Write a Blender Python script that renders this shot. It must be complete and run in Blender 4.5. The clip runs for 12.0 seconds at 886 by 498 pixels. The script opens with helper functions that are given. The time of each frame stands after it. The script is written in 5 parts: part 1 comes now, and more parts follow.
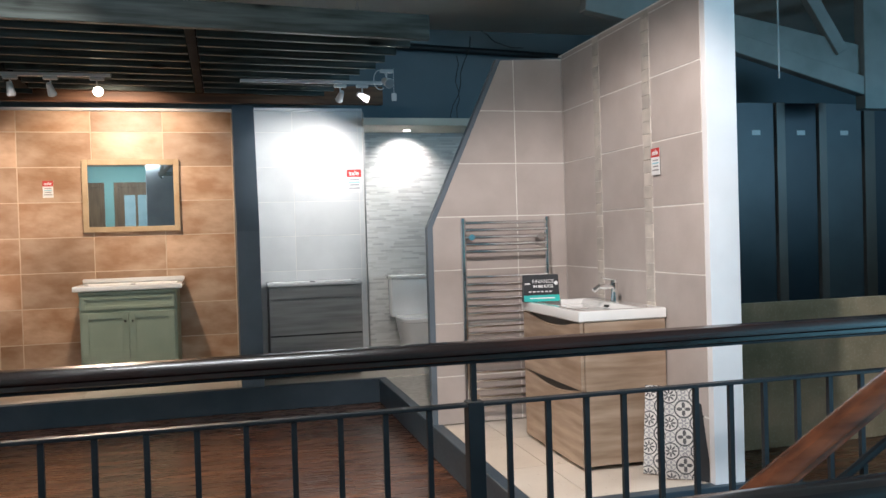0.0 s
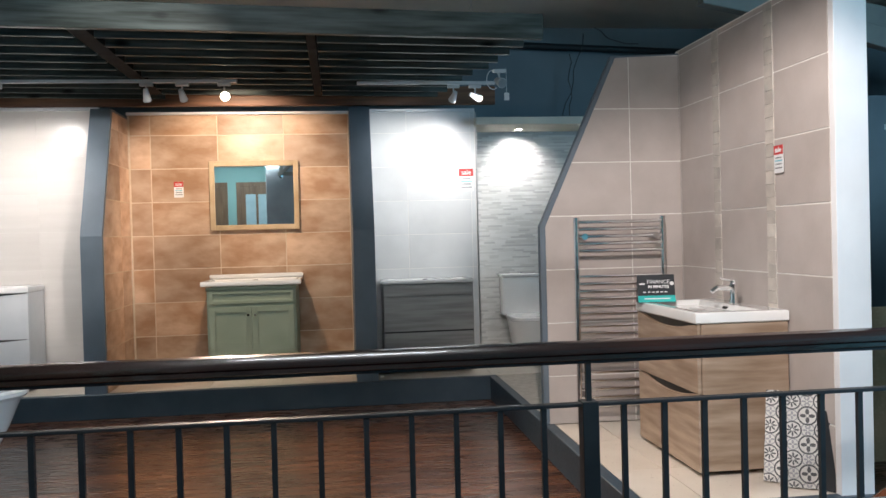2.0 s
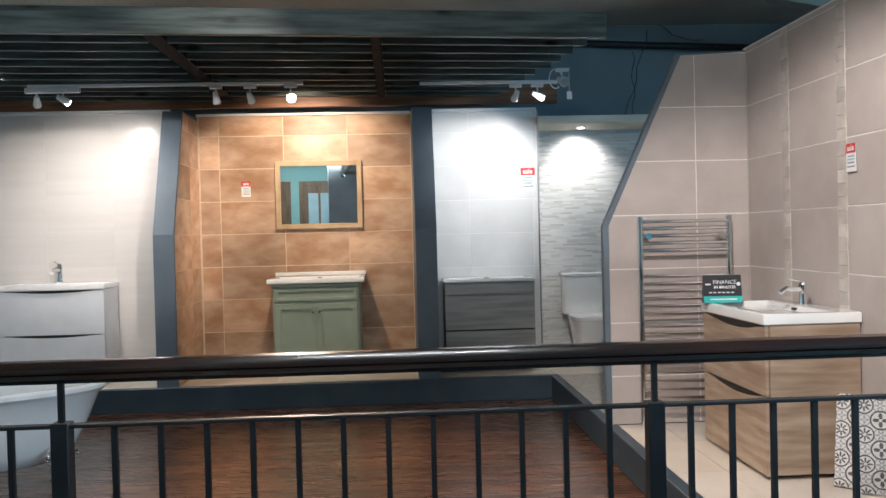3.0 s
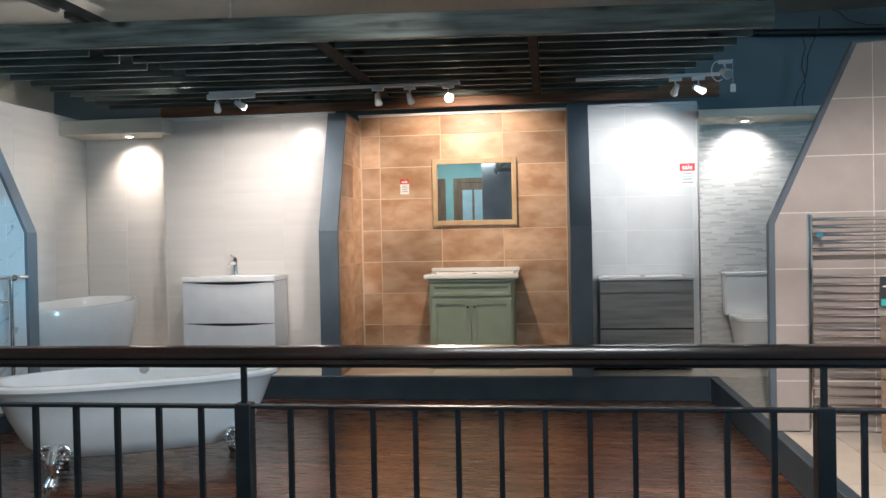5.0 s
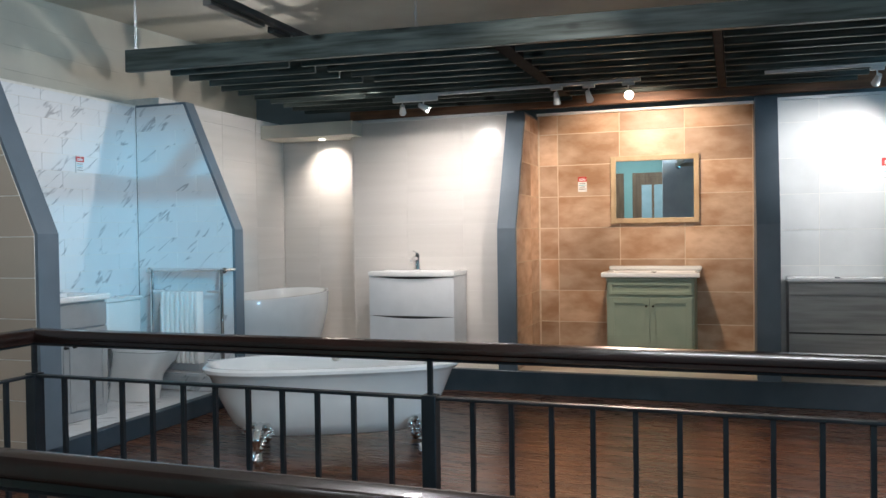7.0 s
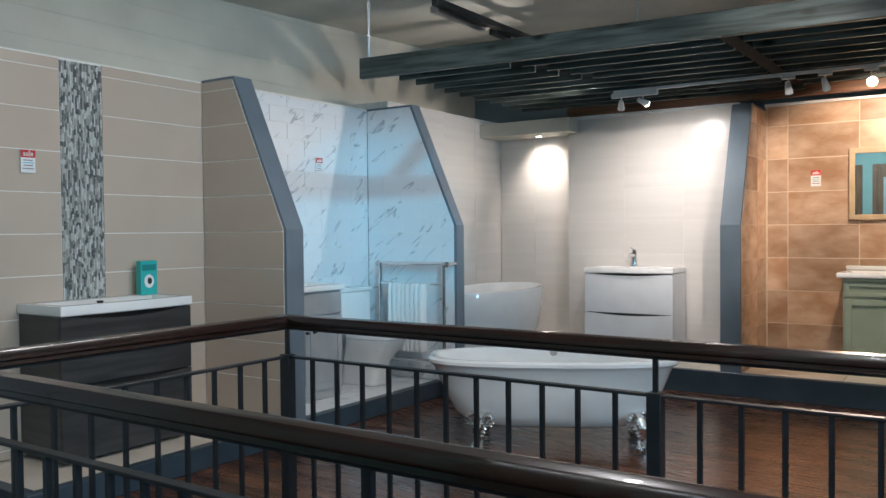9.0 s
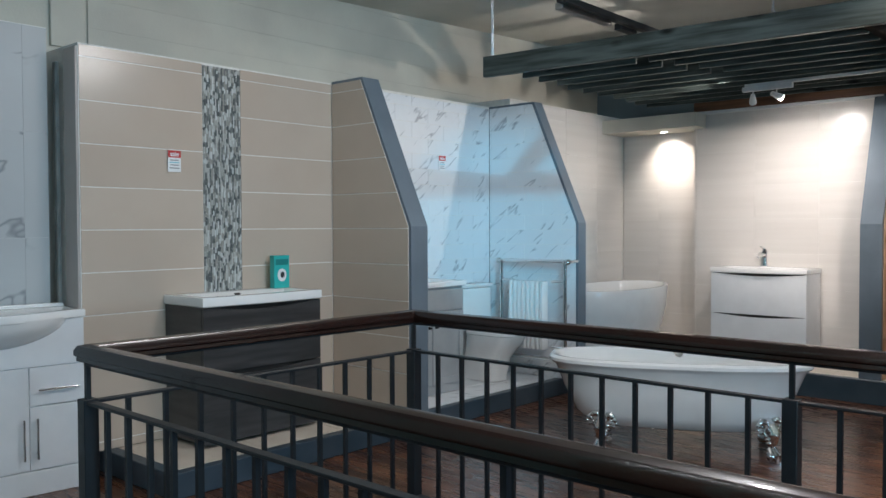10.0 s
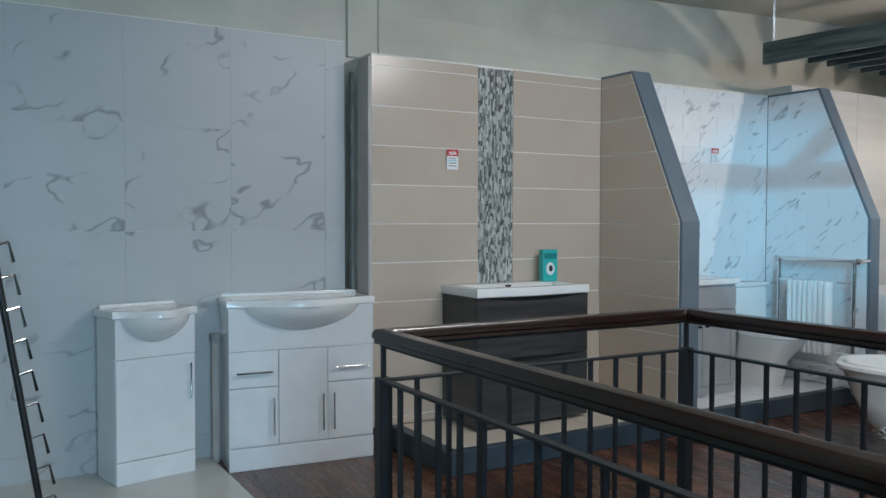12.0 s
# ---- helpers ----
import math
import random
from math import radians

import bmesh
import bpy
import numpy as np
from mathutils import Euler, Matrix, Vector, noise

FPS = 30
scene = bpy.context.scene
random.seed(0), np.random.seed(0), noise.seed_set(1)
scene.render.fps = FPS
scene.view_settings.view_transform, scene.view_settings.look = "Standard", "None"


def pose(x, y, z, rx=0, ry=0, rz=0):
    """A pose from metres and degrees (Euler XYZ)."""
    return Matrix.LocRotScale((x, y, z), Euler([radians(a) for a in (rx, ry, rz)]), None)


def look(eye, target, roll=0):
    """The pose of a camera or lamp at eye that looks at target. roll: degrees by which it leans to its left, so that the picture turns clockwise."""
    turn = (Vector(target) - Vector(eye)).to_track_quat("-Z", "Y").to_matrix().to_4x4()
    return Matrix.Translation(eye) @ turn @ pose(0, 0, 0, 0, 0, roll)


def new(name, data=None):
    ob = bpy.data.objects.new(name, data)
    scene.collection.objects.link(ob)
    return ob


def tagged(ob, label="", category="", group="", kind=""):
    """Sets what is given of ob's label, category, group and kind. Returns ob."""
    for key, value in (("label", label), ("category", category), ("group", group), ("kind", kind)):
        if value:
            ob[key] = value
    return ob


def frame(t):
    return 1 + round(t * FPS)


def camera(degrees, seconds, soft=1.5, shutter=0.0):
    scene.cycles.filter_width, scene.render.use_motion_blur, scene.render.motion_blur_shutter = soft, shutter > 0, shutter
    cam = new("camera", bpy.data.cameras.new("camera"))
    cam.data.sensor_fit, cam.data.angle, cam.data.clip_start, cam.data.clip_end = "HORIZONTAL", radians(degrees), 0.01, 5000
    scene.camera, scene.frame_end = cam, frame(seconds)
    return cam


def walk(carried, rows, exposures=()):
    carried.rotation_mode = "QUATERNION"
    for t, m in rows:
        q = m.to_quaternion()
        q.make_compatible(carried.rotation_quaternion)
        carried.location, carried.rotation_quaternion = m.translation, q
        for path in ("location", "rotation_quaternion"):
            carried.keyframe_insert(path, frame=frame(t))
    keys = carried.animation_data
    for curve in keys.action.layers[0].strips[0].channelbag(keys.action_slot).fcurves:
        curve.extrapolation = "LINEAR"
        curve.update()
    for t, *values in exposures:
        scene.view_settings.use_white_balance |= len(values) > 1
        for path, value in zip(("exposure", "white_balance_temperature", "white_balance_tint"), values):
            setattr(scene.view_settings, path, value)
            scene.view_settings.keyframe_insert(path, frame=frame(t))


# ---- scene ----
cam = camera(56.3, 12.0)
PATH = [
    (0, (-0.272, -0.191, 1.399), (0.238, 1.742, 1.366), -1.7),
    (0.5, (-0.277, -0.199, 1.401), (0.173, 1.75, 1.369), -1.7),
    (1, (-0.285, -0.209, 1.404), (0.1, 1.754, 1.372), -1.6),
    (1.5, (-0.291, -0.217, 1.406), (0.028, 1.757, 1.374), -1.6),
    (2, (-0.301, -0.228, 1.404), (-0.049, 1.756, 1.374), -1.5),
    (2.5, (-0.308, -0.241, 1.408), (-0.125, 1.751, 1.377), -1.5),
    (3, (-0.33, -0.264, 1.412), (-0.219, 1.733, 1.381), -1.4),
    (5, (-0.351, -0.33, 1.416), (-0.605, 1.654, 1.384), -1.1),
    (5.5, (-0.345, -0.348, 1.42), (-0.692, 1.621, 1.388), -1.0),
    (6, (-0.347, -0.374, 1.43), (-0.789, 1.576, 1.395), -0.9),
    (6.5, (-0.345, -0.407, 1.435), (-0.892, 1.517, 1.398), -0.9),
    (7, (-0.342, -0.444, 1.45), (-1.006, 1.442, 1.41), -0.8),
    (7.5, (-0.352, -0.478, 1.457), (-1.139, 1.361, 1.414), -0.7),
    (9.5, (-0.361, -0.59, 1.466), (-1.581, 0.994, 1.416), -0.4),
    (10, (-0.37, -0.62, 1.474), (-1.703, 0.87, 1.419), -0.2),
    (10.5, (-0.375, -0.646, 1.472), (-1.823, 0.733, 1.416), -0.1),
    (11, (-0.366, -0.677, 1.482), (-1.919, 0.582, 1.419), 0.1),
    (11.5, (-0.353, -0.705, 1.489), (-2.0, 0.429, 1.421), 0.1),
    (12, (-0.353, -0.728, 1.49), (-2.075, 0.286, 1.418), 0.1),
]
walk(cam, [(t, look(eye, target, roll)) for t, eye, target, roll in PATH])

# ---- world, sun, large lights ----
world = bpy.data.worlds.new("world")
scene.world = world
world.use_nodes = True
sky = world.node_tree.nodes.new("ShaderNodeTexSky")
sky.sky_type, sky.sun_disc = "NISHITA", False
sky.sun_elevation, sky.sun_rotation = radians(30), radians(200)
bg = world.node_tree.nodes["Background"]
world.node_tree.links.new(sky.outputs[0], bg.inputs[0])
bg.inputs[1].default_value = 0.08


def spot(name, eye, target, watts, colour, degrees=60, blend=0.6, size=0.03):
    data = bpy.data.lights.new(name, "SPOT")
    data.energy, data.color, data.spot_size, data.spot_blend, data.shadow_soft_size = watts, colour, radians(degrees), blend, size
    ob = new(name, data)
    ob.matrix_world = look(eye, target)
    return ob


def area(name, eye, target, watts, colour, sx, sy):
    data = bpy.data.lights.new(name, "AREA")
    data.energy, data.color, data.shape, data.size, data.size_y = watts, colour, "RECTANGLE", sx, sy
    ob = new(name, data)
    ob.matrix_world = look(eye, target)
    return ob


WARM, COOL = (1.0, 0.79, 0.61), (0.36, 0.71, 1.0)
spot("lamp_brown_bay", (-1.12, 6.60, 2.60), (-1.15, 7.7, 1.7), 108, WARM, 112, 0.6)
spot("lamp_floor", (-1.16, 6.34, 2.48), (-0.4, 4.2, 0.0), 310, WARM, 75, 0.8)
spot("lamp_white_bay", (-2.90, 6.44, 2.52), (-2.85, 7.45, 1.3), 120, (1.0, 0.93, 0.9), 130, 1.0)
spot("lamp_side_wall", (-3.16, 6.36, 2.50), (-5.6, 5.0, 2.3), 55, (1.0, 0.92, 0.86), 120, 0.4, 0.02)
spot("lamp_grey_bay", (0.88, 6.42, 2.54), (0.45, 7.47, 1.85), 125, (1.0, 0.97, 0.96), 84, 1.0)
spot("lamp_niche", (-4.46, 7.42, 2.44), (-4.46, 7.65, 2.0), 48, (1.0, 0.9, 0.82), 110, 1.0)
spot("lamp_mosaic", (1.47, 7.64, 2.41), (1.47, 7.9, 1.9), 56, (1.0, 0.98, 0.98), 120, 1.0)
# unseen cool spot, added to tint the marble bay blue
spot("fill_marble_bay", (0.9, -0.6, 2.88), (-4.88, 5.25, 1.5), 1000, (0.13, 0.66, 1.0), 14.5, 0.6, 0.02)
spot("lamp_cream_bay", (0.16, 1.9, 2.98), (-2.85, 7.45, 1.75), 620, (1.0, 0.9, 0.84), 24, 0.7, 0.03)
area("window_light", (8.85, -1.1, 1.8), (0, 1.2, 1.3), 440, COOL, 3.2, 1.7)
# unseen fill under the ceiling, added to brighten the side wall
area("fill_left", (-1.9, 2.6, 3.14), (-3.7, 2.2, 0.6), 48, (0.97, 0.96, 0.98), 1.5, 0.12)
# unseen spot added to brighten the taupe bay, its cone clear of the pergola
spot("fill_taupe_bay", (0.3, 1.9, 2.98), (1.62, 3.85, 0.7), 345, (1.0, 0.9, 0.86), 68, 0.5, 0.04)
# soft unseen fill added for the middle of the room
area("fill_middle", (-0.3, 0.1, 3.12), (-0.3, 3.2, 0.3), 78, (0.93, 0.97, 1.0), 1.5, 0.12)
# unseen fill added for the rear wall that the mirror reflects
area("fill_rear", (-2.2, -1.9, 3.0), (-2.2, -2.9, 0.6), 30, (0.9, 0.96, 1.0), 1.5, 0.12)


# ---- materials ----
def link(mt, a, b):
    mt.node_tree.links.new(a, b)


def mat(name, a, b, rough=0.5, metal=0.0, scale=6.0, stretch=(1, 1, 1), bump=0.02, fine=60.0, rand=0.0, coords="Object", spread=(0.35, 0.65), coat=0.0, wear=1.0):
    """A surface that wanders between two colours at a broad scale, with fine grain in the relief."""
    mt = bpy.data.materials.new(name)
    mt.use_nodes = True
    nd = mt.node_tree.nodes
    bs = nd["Principled BSDF"]
    tc = nd.new("ShaderNodeTexCoord")
    mp = nd.new("ShaderNodeMapping")
    mp.inputs["Scale"].default_value = stretch
    link(mt, tc.outputs[coords], mp.inputs[0])
    n1 = nd.new("ShaderNodeTexNoise")
    n1.inputs["Scale"].default_value, n1.inputs["Detail"].default_value = scale, 5
    link(mt, mp.outputs[0], n1.inputs["Vector"])
    rmp = nd.new("ShaderNodeValToRGB")
    rmp.color_ramp.elements[0].position, rmp.color_ramp.elements[1].position = spread
    rmp.color_ramp.elements[0].color, rmp.color_ramp.elements[1].color = (*a, 1), (*b, 1)
    link(mt, n1.outputs["Fac"], rmp.inputs[0])
    col = rmp.outputs[0]
    if rand:
        oi = nd.new("ShaderNodeObjectInfo")
        hs = nd.new("ShaderNodeHueSaturation")
        mr = nd.new("ShaderNodeMapRange")
        mr.inputs["To Min"].default_value, mr.inputs["To Max"].default_value = 1 - rand, 1 + rand
        link(mt, oi.outputs["Random"], mr.inputs["Value"])
        link(mt, mr.outputs[0], hs.inputs["Value"])
        link(mt, col, hs.inputs["Color"])
        col = hs.outputs[0]
        add = nd.new("ShaderNodeVectorMath")
        add.operation = "ADD"
        ml = nd.new("ShaderNodeMath")
        ml.operation = "MULTIPLY"
        ml.inputs[1].default_value = 37.0
        link(mt, oi.outputs["Random"], ml.inputs[0])
        link(mt, mp.outputs[0], add.inputs[0])
        link(mt, ml.outputs[0], add.inputs[1])
        link(mt, add.outputs[0], n1.inputs["Vector"])
    link(mt, col, bs.inputs["Base Color"])
    n2 = nd.new("ShaderNodeTexNoise")
    n2.inputs["Scale"].default_value, n2.inputs["Detail"].default_value = fine, 4
    link(mt, mp.outputs[0], n2.inputs["Vector"])
    mr2 = nd.new("ShaderNodeMapRange")
    mr2.inputs["To Min"].default_value, mr2.inputs["To Max"].default_value = max(rough - 0.08 * wear, 0.02), min(rough + 0.1 * wear, 1)
    link(mt, n2.outputs["Fac"], mr2.inputs["Value"])
    link(mt, mr2.outputs[0], bs.inputs["Roughness"])
    bs.inputs["Metallic"].default_value = metal
    bs.inputs["Coat Weight"].default_value = coat
    if bump:
        bp = nd.new("ShaderNodeBump")
        bp.inputs["Strength"].default_value, bp.inputs["Distance"].default_value = bump * 5, 0.01
        link(mt, n2.outputs["Fac"], bp.inputs["Height"])
        link(mt, bp.outputs[0], bs.inputs["Normal"])
    return mt


def grey(v):
    return (v, v, v)


M_TRIM = mat("blue_grey_paint", (0.115, 0.15, 0.185), (0.145, 0.185, 0.225), 0.45, scale=3, bump=0.01)
M_KERB = mat("kerb_paint", (0.028, 0.05, 0.07), (0.045, 0.07, 0.095), 0.4, scale=4, bump=0.02)
M_GROUT = mat("grout", (0.5, 0.46, 0.4), (0.6, 0.56, 0.5), 0.9, scale=20)
M_GROUT_TAN = mat("grout_tan", (0.62, 0.5, 0.36), (0.72, 0.58, 0.44), 0.9, scale=20)
M_GROUT_W = mat("grout_white", (0.74, 0.72, 0.68), (0.82, 0.8, 0.76), 0.9, scale=20)
M_BROWN = mat("slate_brown_tile", (0.4, 0.225, 0.125), (0.62, 0.44, 0.31), 0.4, scale=3.6, stretch=(1, 1.8, 1), spread=(0.36, 0.66), rand=0.26, bump=0.06, fine=18)
M_CREAM = mat("cream_wave_tile", (0.64, 0.605, 0.57), (0.72, 0.685, 0.65), 0.22, scale=1.5, stretch=(0.3, 9, 0.3), rand=0.015, bump=0, fine=12, spread=(0.2, 0.8), wear=0.1)
M_GREYT = mat("pale_grey_tile", (0.6, 0.61, 0.61), (0.67, 0.68, 0.68), 0.33, scale=3, rand=0.02, bump=0.004, wear=0.2)
M_TAUPE = mat("taupe_tile", (0.43, 0.38, 0.35), (0.5, 0.445, 0.415), 0.4, scale=4, rand=0.03, bump=0.01)
M_BEIGE = mat("beige_tile", (0.52, 0.425, 0.345), (0.56, 0.465, 0.38), 0.22, scale=1.6, rand=0.02, bump=0, fine=10, wear=0.1)
M_FLOORT = mat("cream_floor_tile", (0.6, 0.53, 0.45), (0.68, 0.61, 0.53), 0.3, scale=3, rand=0.03, bump=0.01)
M_WHITEP = mat("white_board_paint", (0.72, 0.72, 0.73), (0.8, 0.8, 0.81), 0.5, scale=3, bump=0.01)
M_CREAMP = mat("cream_wall_paint", (0.5, 0.48, 0.42), (0.6, 0.58, 0.5), 0.7, scale=1.5, bump=0.02)
M_CEIL = mat("ceiling_paint", (0.53, 0.52, 0.47), (0.63, 0.62, 0.56), 0.8, scale=1.2, bump=0.02)
M_BACKP = mat("blue_grey_wall_paint", (0.11, 0.155, 0.185), (0.14, 0.19, 0.22), 0.7, scale=1.2, bump=0.02)
M_TEAL = mat("teal_wall_paint", (0.3, 0.58, 0.57), (0.36, 0.64, 0.63), 0.7, scale=1.5)
M_FLOORW = mat("floor_boards", (0.04, 0.015, 0.007), (0.12, 0.048, 0.022), 0.27, scale=3, stretch=(0.5, 4, 1), rand=0.3, bump=0, fine=8, coat=0.12)
M_RAIL = mat("dark_handrail", (0.009, 0.0042, 0.0033), (0.021, 0.0072, 0.005), 0.26, scale=3, stretch=(1, 8, 8), bump=0, fine=6, coat=0.4, wear=0.15)
M_IRON = mat("black_iron", (0.006, 0.009, 0.012), (0.01, 0.014, 0.018), 0.45, scale=9, bump=0.005, fine=30)
M_PERG = mat("stained_timber", (0.03, 0.039, 0.036), (0.085, 0.106, 0.102), 0.4, scale=3, stretch=(0.7, 9, 9), rand=0.15, bump=0.015, fine=25)
M_PERG.node_tree.nodes["Principled BSDF"].inputs["Specular IOR Level"].default_value = 0.25
nd_ = M_PERG.node_tree.nodes
vo_ = nd_.new("ShaderNodeTexVoronoi")
vo_.inputs["Scale"].default_value = 3.2
tc_ = nd_.new("ShaderNodeTexCoord")
mp_ = nd_.new("ShaderNodeMapping")
mp_.inputs["Scale"].default_value = (0.7, 1.6, 1.6)
link(M_PERG, tc_.outputs["Object"], mp_.inputs[0])
link(M_PERG, mp_.outputs[0], vo_.inputs["Vector"])
kr_ = nd_.new("ShaderNodeMapRange")
kr_.inputs["From Min"].default_value, kr_.inputs["From Max"].default_value = 0.05, 0.17
kr_.inputs["To Min"].default_value, kr_.inputs["To Max"].default_value = 0.12, 1.0
link(M_PERG, vo_.outputs["Distance"], kr_.inputs["Value"])
mx_ = nd_.new("ShaderNodeMixRGB")
mx_.blend_type, mx_.inputs[0].default_value = "MULTIPLY", 1.0
bs_ = nd_["Principled BSDF"]
link(M_PERG, bs_.inputs["Base Color"].links[0].from_socket, mx_.inputs[1])
link(M_PERG, kr_.outputs[0], mx_.inputs[2])
link(M_PERG, mx_.outputs[0], bs_.inputs["Base Color"])
M_PERGB = mat("warm_timber", (0.11, 0.05, 0.026), (0.22, 0.1, 0.05), 0.5, scale=3, stretch=(0.6, 8, 8), bump=0.04, fine=25)
M_DARK = mat("near_black", grey(0.012), grey(0.02), 0.8)
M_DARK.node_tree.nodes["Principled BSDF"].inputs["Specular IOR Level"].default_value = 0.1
M_CHROME = mat("chrome", grey(0.75), grey(0.85), 0.08, 1.0, bump=0)
M_CERAM = mat("white_ceramic", (0.8, 0.8, 0.79), (0.84, 0.84, 0.83), 0.12, bump=0, coat=0.5)
M_WGLOSS = mat("white_gloss_board", (0.74, 0.76, 0.78), (0.79, 0.81, 0.83), 0.14, bump=0, coat=0.4)


def marble(name, ground, vein, scale, width, rough=0.15, turn=(0, 0, 50), squeeze=(1, 1, 1), wander=0.9, mask=(0.47, 0.58)):
    """White stone with thin grey veins."""
    mt = mat(name, ground, tuple(min(1, c * 1.06) for c in ground), rough, scale=2, bump=0, coords="Object")
    nd = mt.node_tree.nodes
    bs = nd["Principled BSDF"]
    tc = nd.new("ShaderNodeTexCoord")
    mp = nd.new("ShaderNodeMapping")
    mp.vector_type = "TEXTURE"
    mp.inputs["Rotation"].default_value = [radians(a) for a in turn]
    mp.inputs["Scale"].default_value = squeeze
    oi = nd.new("ShaderNodeObjectInfo")
    ml = nd.new("ShaderNodeMath")
    ml.operation = "MULTIPLY"
    ml.inputs[1].default_value = 53.0
    ad = nd.new("ShaderNodeVectorMath")
    ad.operation = "ADD"
    link(mt, oi.outputs["Random"], ml.inputs[0])
    link(mt, tc.outputs["Object"], ad.inputs[0])
    link(mt, ml.outputs[0], ad.inputs[1])
    link(mt, ad.outputs[0], mp.inputs[0])
    nz = nd.new("ShaderNodeTexNoise")
    nz.inputs["Scale"].default_value, nz.inputs["Detail"].default_value, nz.inputs["Distortion"].default_value = scale, 3, wander
    link(mt, mp.outputs[0], nz.inputs["Vector"])
    sub = nd.new("ShaderNodeMath")
    sub.operation = "SUBTRACT"
    sub.inputs[1].default_value = 0.5
    link(mt, nz.outputs["Fac"], sub.inputs[0])
    ab = nd.new("ShaderNodeMath")
    ab.operation = "ABSOLUTE"
    link(mt, sub.outputs[0], ab.inputs[0])
    mr = nd.new("ShaderNodeMapRange")
    mr.inputs["From Min"].default_value, mr.inputs["From Max"].default_value = 0, width
    mr.inputs["To Min"].default_value, mr.inputs["To Max"].default_value = 1, 0
    link(mt, ab.outputs[0], mr.inputs["Value"])
    n3 = nd.new("ShaderNodeTexNoise")
    n3.inputs["Scale"].default_value = scale * 1.6
    link(mt, mp.outputs[0], n3.inputs["Vector"])
    m3 = nd.new("ShaderNodeMapRange")
    m3.inputs["From Min"].default_value, m3.inputs["From Max"].default_value = mask
    link(mt, n3.outputs["Fac"], m3.inputs["Value"])
    mu = nd.new("ShaderNodeMath")
    mu.operation = "MULTIPLY"
    link(mt, mr.outputs[0], mu.inputs[0])
    link(mt, m3.outputs[0], mu.inputs[1])
    mx = nd.new("ShaderNodeMixRGB")
    mx.inputs[2].default_value = (*vein, 1)
    old = bs.inputs["Base Color"].links[0].from_socket
    link(mt, mu.outputs[0], mx.inputs[0])
    link(mt, old, mx.inputs[1])
    link(mt, mx.outputs[0], bs.inputs["Base Color"])
    return mt


M_MARBLE = marble("marble_panel", (0.47, 0.48, 0.48), (0.25, 0.26, 0.27), 2.6, 0.017, rough=0.42, turn=(0, 0, 24), squeeze=(1.5, 0.9, 1), wander=0.12, mask=(0.5, 0.6))
M_MARBT = marble("marble_tile", (0.74, 0.76, 0.78), (0.36, 0.38, 0.41), 4.2, 0.03, rough=0.36, turn=(0, 0, -50), squeeze=(0.5, 2.6, 1), wander=0.25, mask=(0.53, 0.62))


# ---- builders ----
def box(bm, x0, x1, y0, y1, z0, z1, bevel=0.0, seg=1):
    r = bmesh.ops.create_cube(bm, size=1.0)
    for v in r["verts"]:
        v.co = Vector((x0 + (v.co.x + 0.5) * (x1 - x0), y0 + (v.co.y + 0.5) * (y1 - y0), z0 + (v.co.z + 0.5) * (z1 - z0)))
    if bevel:
        es = list({e for v in r["verts"] for e in v.link_edges})
        bmesh.ops.bevel(bm, geom=es, offset=bevel, segments=seg, affect="EDGES", profile=0.5)
    return bm


def cyl(bm, p, q, r, seg=12, r2=None):
    p, q = Vector(p), Vector(q)
    m = Matrix.Translation((p + q) / 2) @ (q - p).to_track_quat("Z", "Y").to_matrix().to_4x4()
    bmesh.ops.create_cone(bm, cap_ends=True, segments=seg, radius1=r, radius2=r if r2 is None else r2, depth=(q - p).length, matrix=m)
    return bm


def bbox(*a, **k):
    return box(bmesh.new(), *a, **k)


def mesh_from(bm, name, material, smooth=False):
    me = bpy.data.meshes.new(name)
    bmesh.ops.recalc_face_normals(bm, faces=bm.faces)
    bm.to_mesh(me)
    bm.free()
    if material:
        me.materials.append(material)
    if smooth:
        for p in me.polygons:
            p.use_smooth = True
        me.set_sharp_from_angle(angle=radians(38))
    return me


def thing(name, label, category, at=(0, 0, 0), rz=0, group="", kind=""):
    ob = new(name)
    ob.empty_display_size = 0.1
    ob.matrix_world = pose(*at, 0, 0, rz)
    return tagged(ob, label, category, group, kind)


def part(name, bm, material, parent, label="", smooth=False):
    ob = new(name, mesh_from(bm, name, material, smooth))
    ob.parent = parent
    return tagged(ob, label)


def structure(name, bm, material, label="", category="", smooth=False):
    return tagged(new(name, mesh_from(bm, name, material, smooth)), label, category, kind="structure")


def prism(bm, pts, axis, a, b):
    """A flat outline pushed from a to b along an axis; pts are the two other coordinates in order."""
    def at3(p, d):
        return {"x": (d, p[0], p[1]), "y": (p[0], d, p[1]), "z": (p[0], p[1], d)}[axis]
    lo = [bm.verts.new(at3(p, a)) for p in pts]
    hi = [bm.verts.new(at3(p, b)) for p in pts]
    bm.faces.new(lo)
    bm.faces.new(hi)
    for i in range(len(pts)):
        j = (i + 1) % len(pts)
        bm.faces.new((lo[i], lo[j], hi[j], hi[i]))
    return bm


def clip(poly, outline):
    """The part of a convex polygon inside a convex outline that runs anticlockwise."""
    out = list(poly)
    for i in range(len(outline)):
        (ax, ay), (bx, by) = outline[i], outline[(i + 1) % len(outline)]
        src, out = out, []
        for k in range(len(src)):
            p, q = src[k - 1], src[k]
            sp = (bx - ax) * (p[1] - ay) - (by - ay) * (p[0] - ax)
            sq = (bx - ax) * (q[1] - ay) - (by - ay) * (q[0] - ax)
            if (sp >= 0) != (sq >= 0):
                f = sp / (sp - sq)
                out.append((p[0] + f * (q[0] - p[0]), p[1] + f * (q[1] - p[1])))
            if sq >= 0:
                out.append(q)
        if len(out) < 3:
            return []
    return out


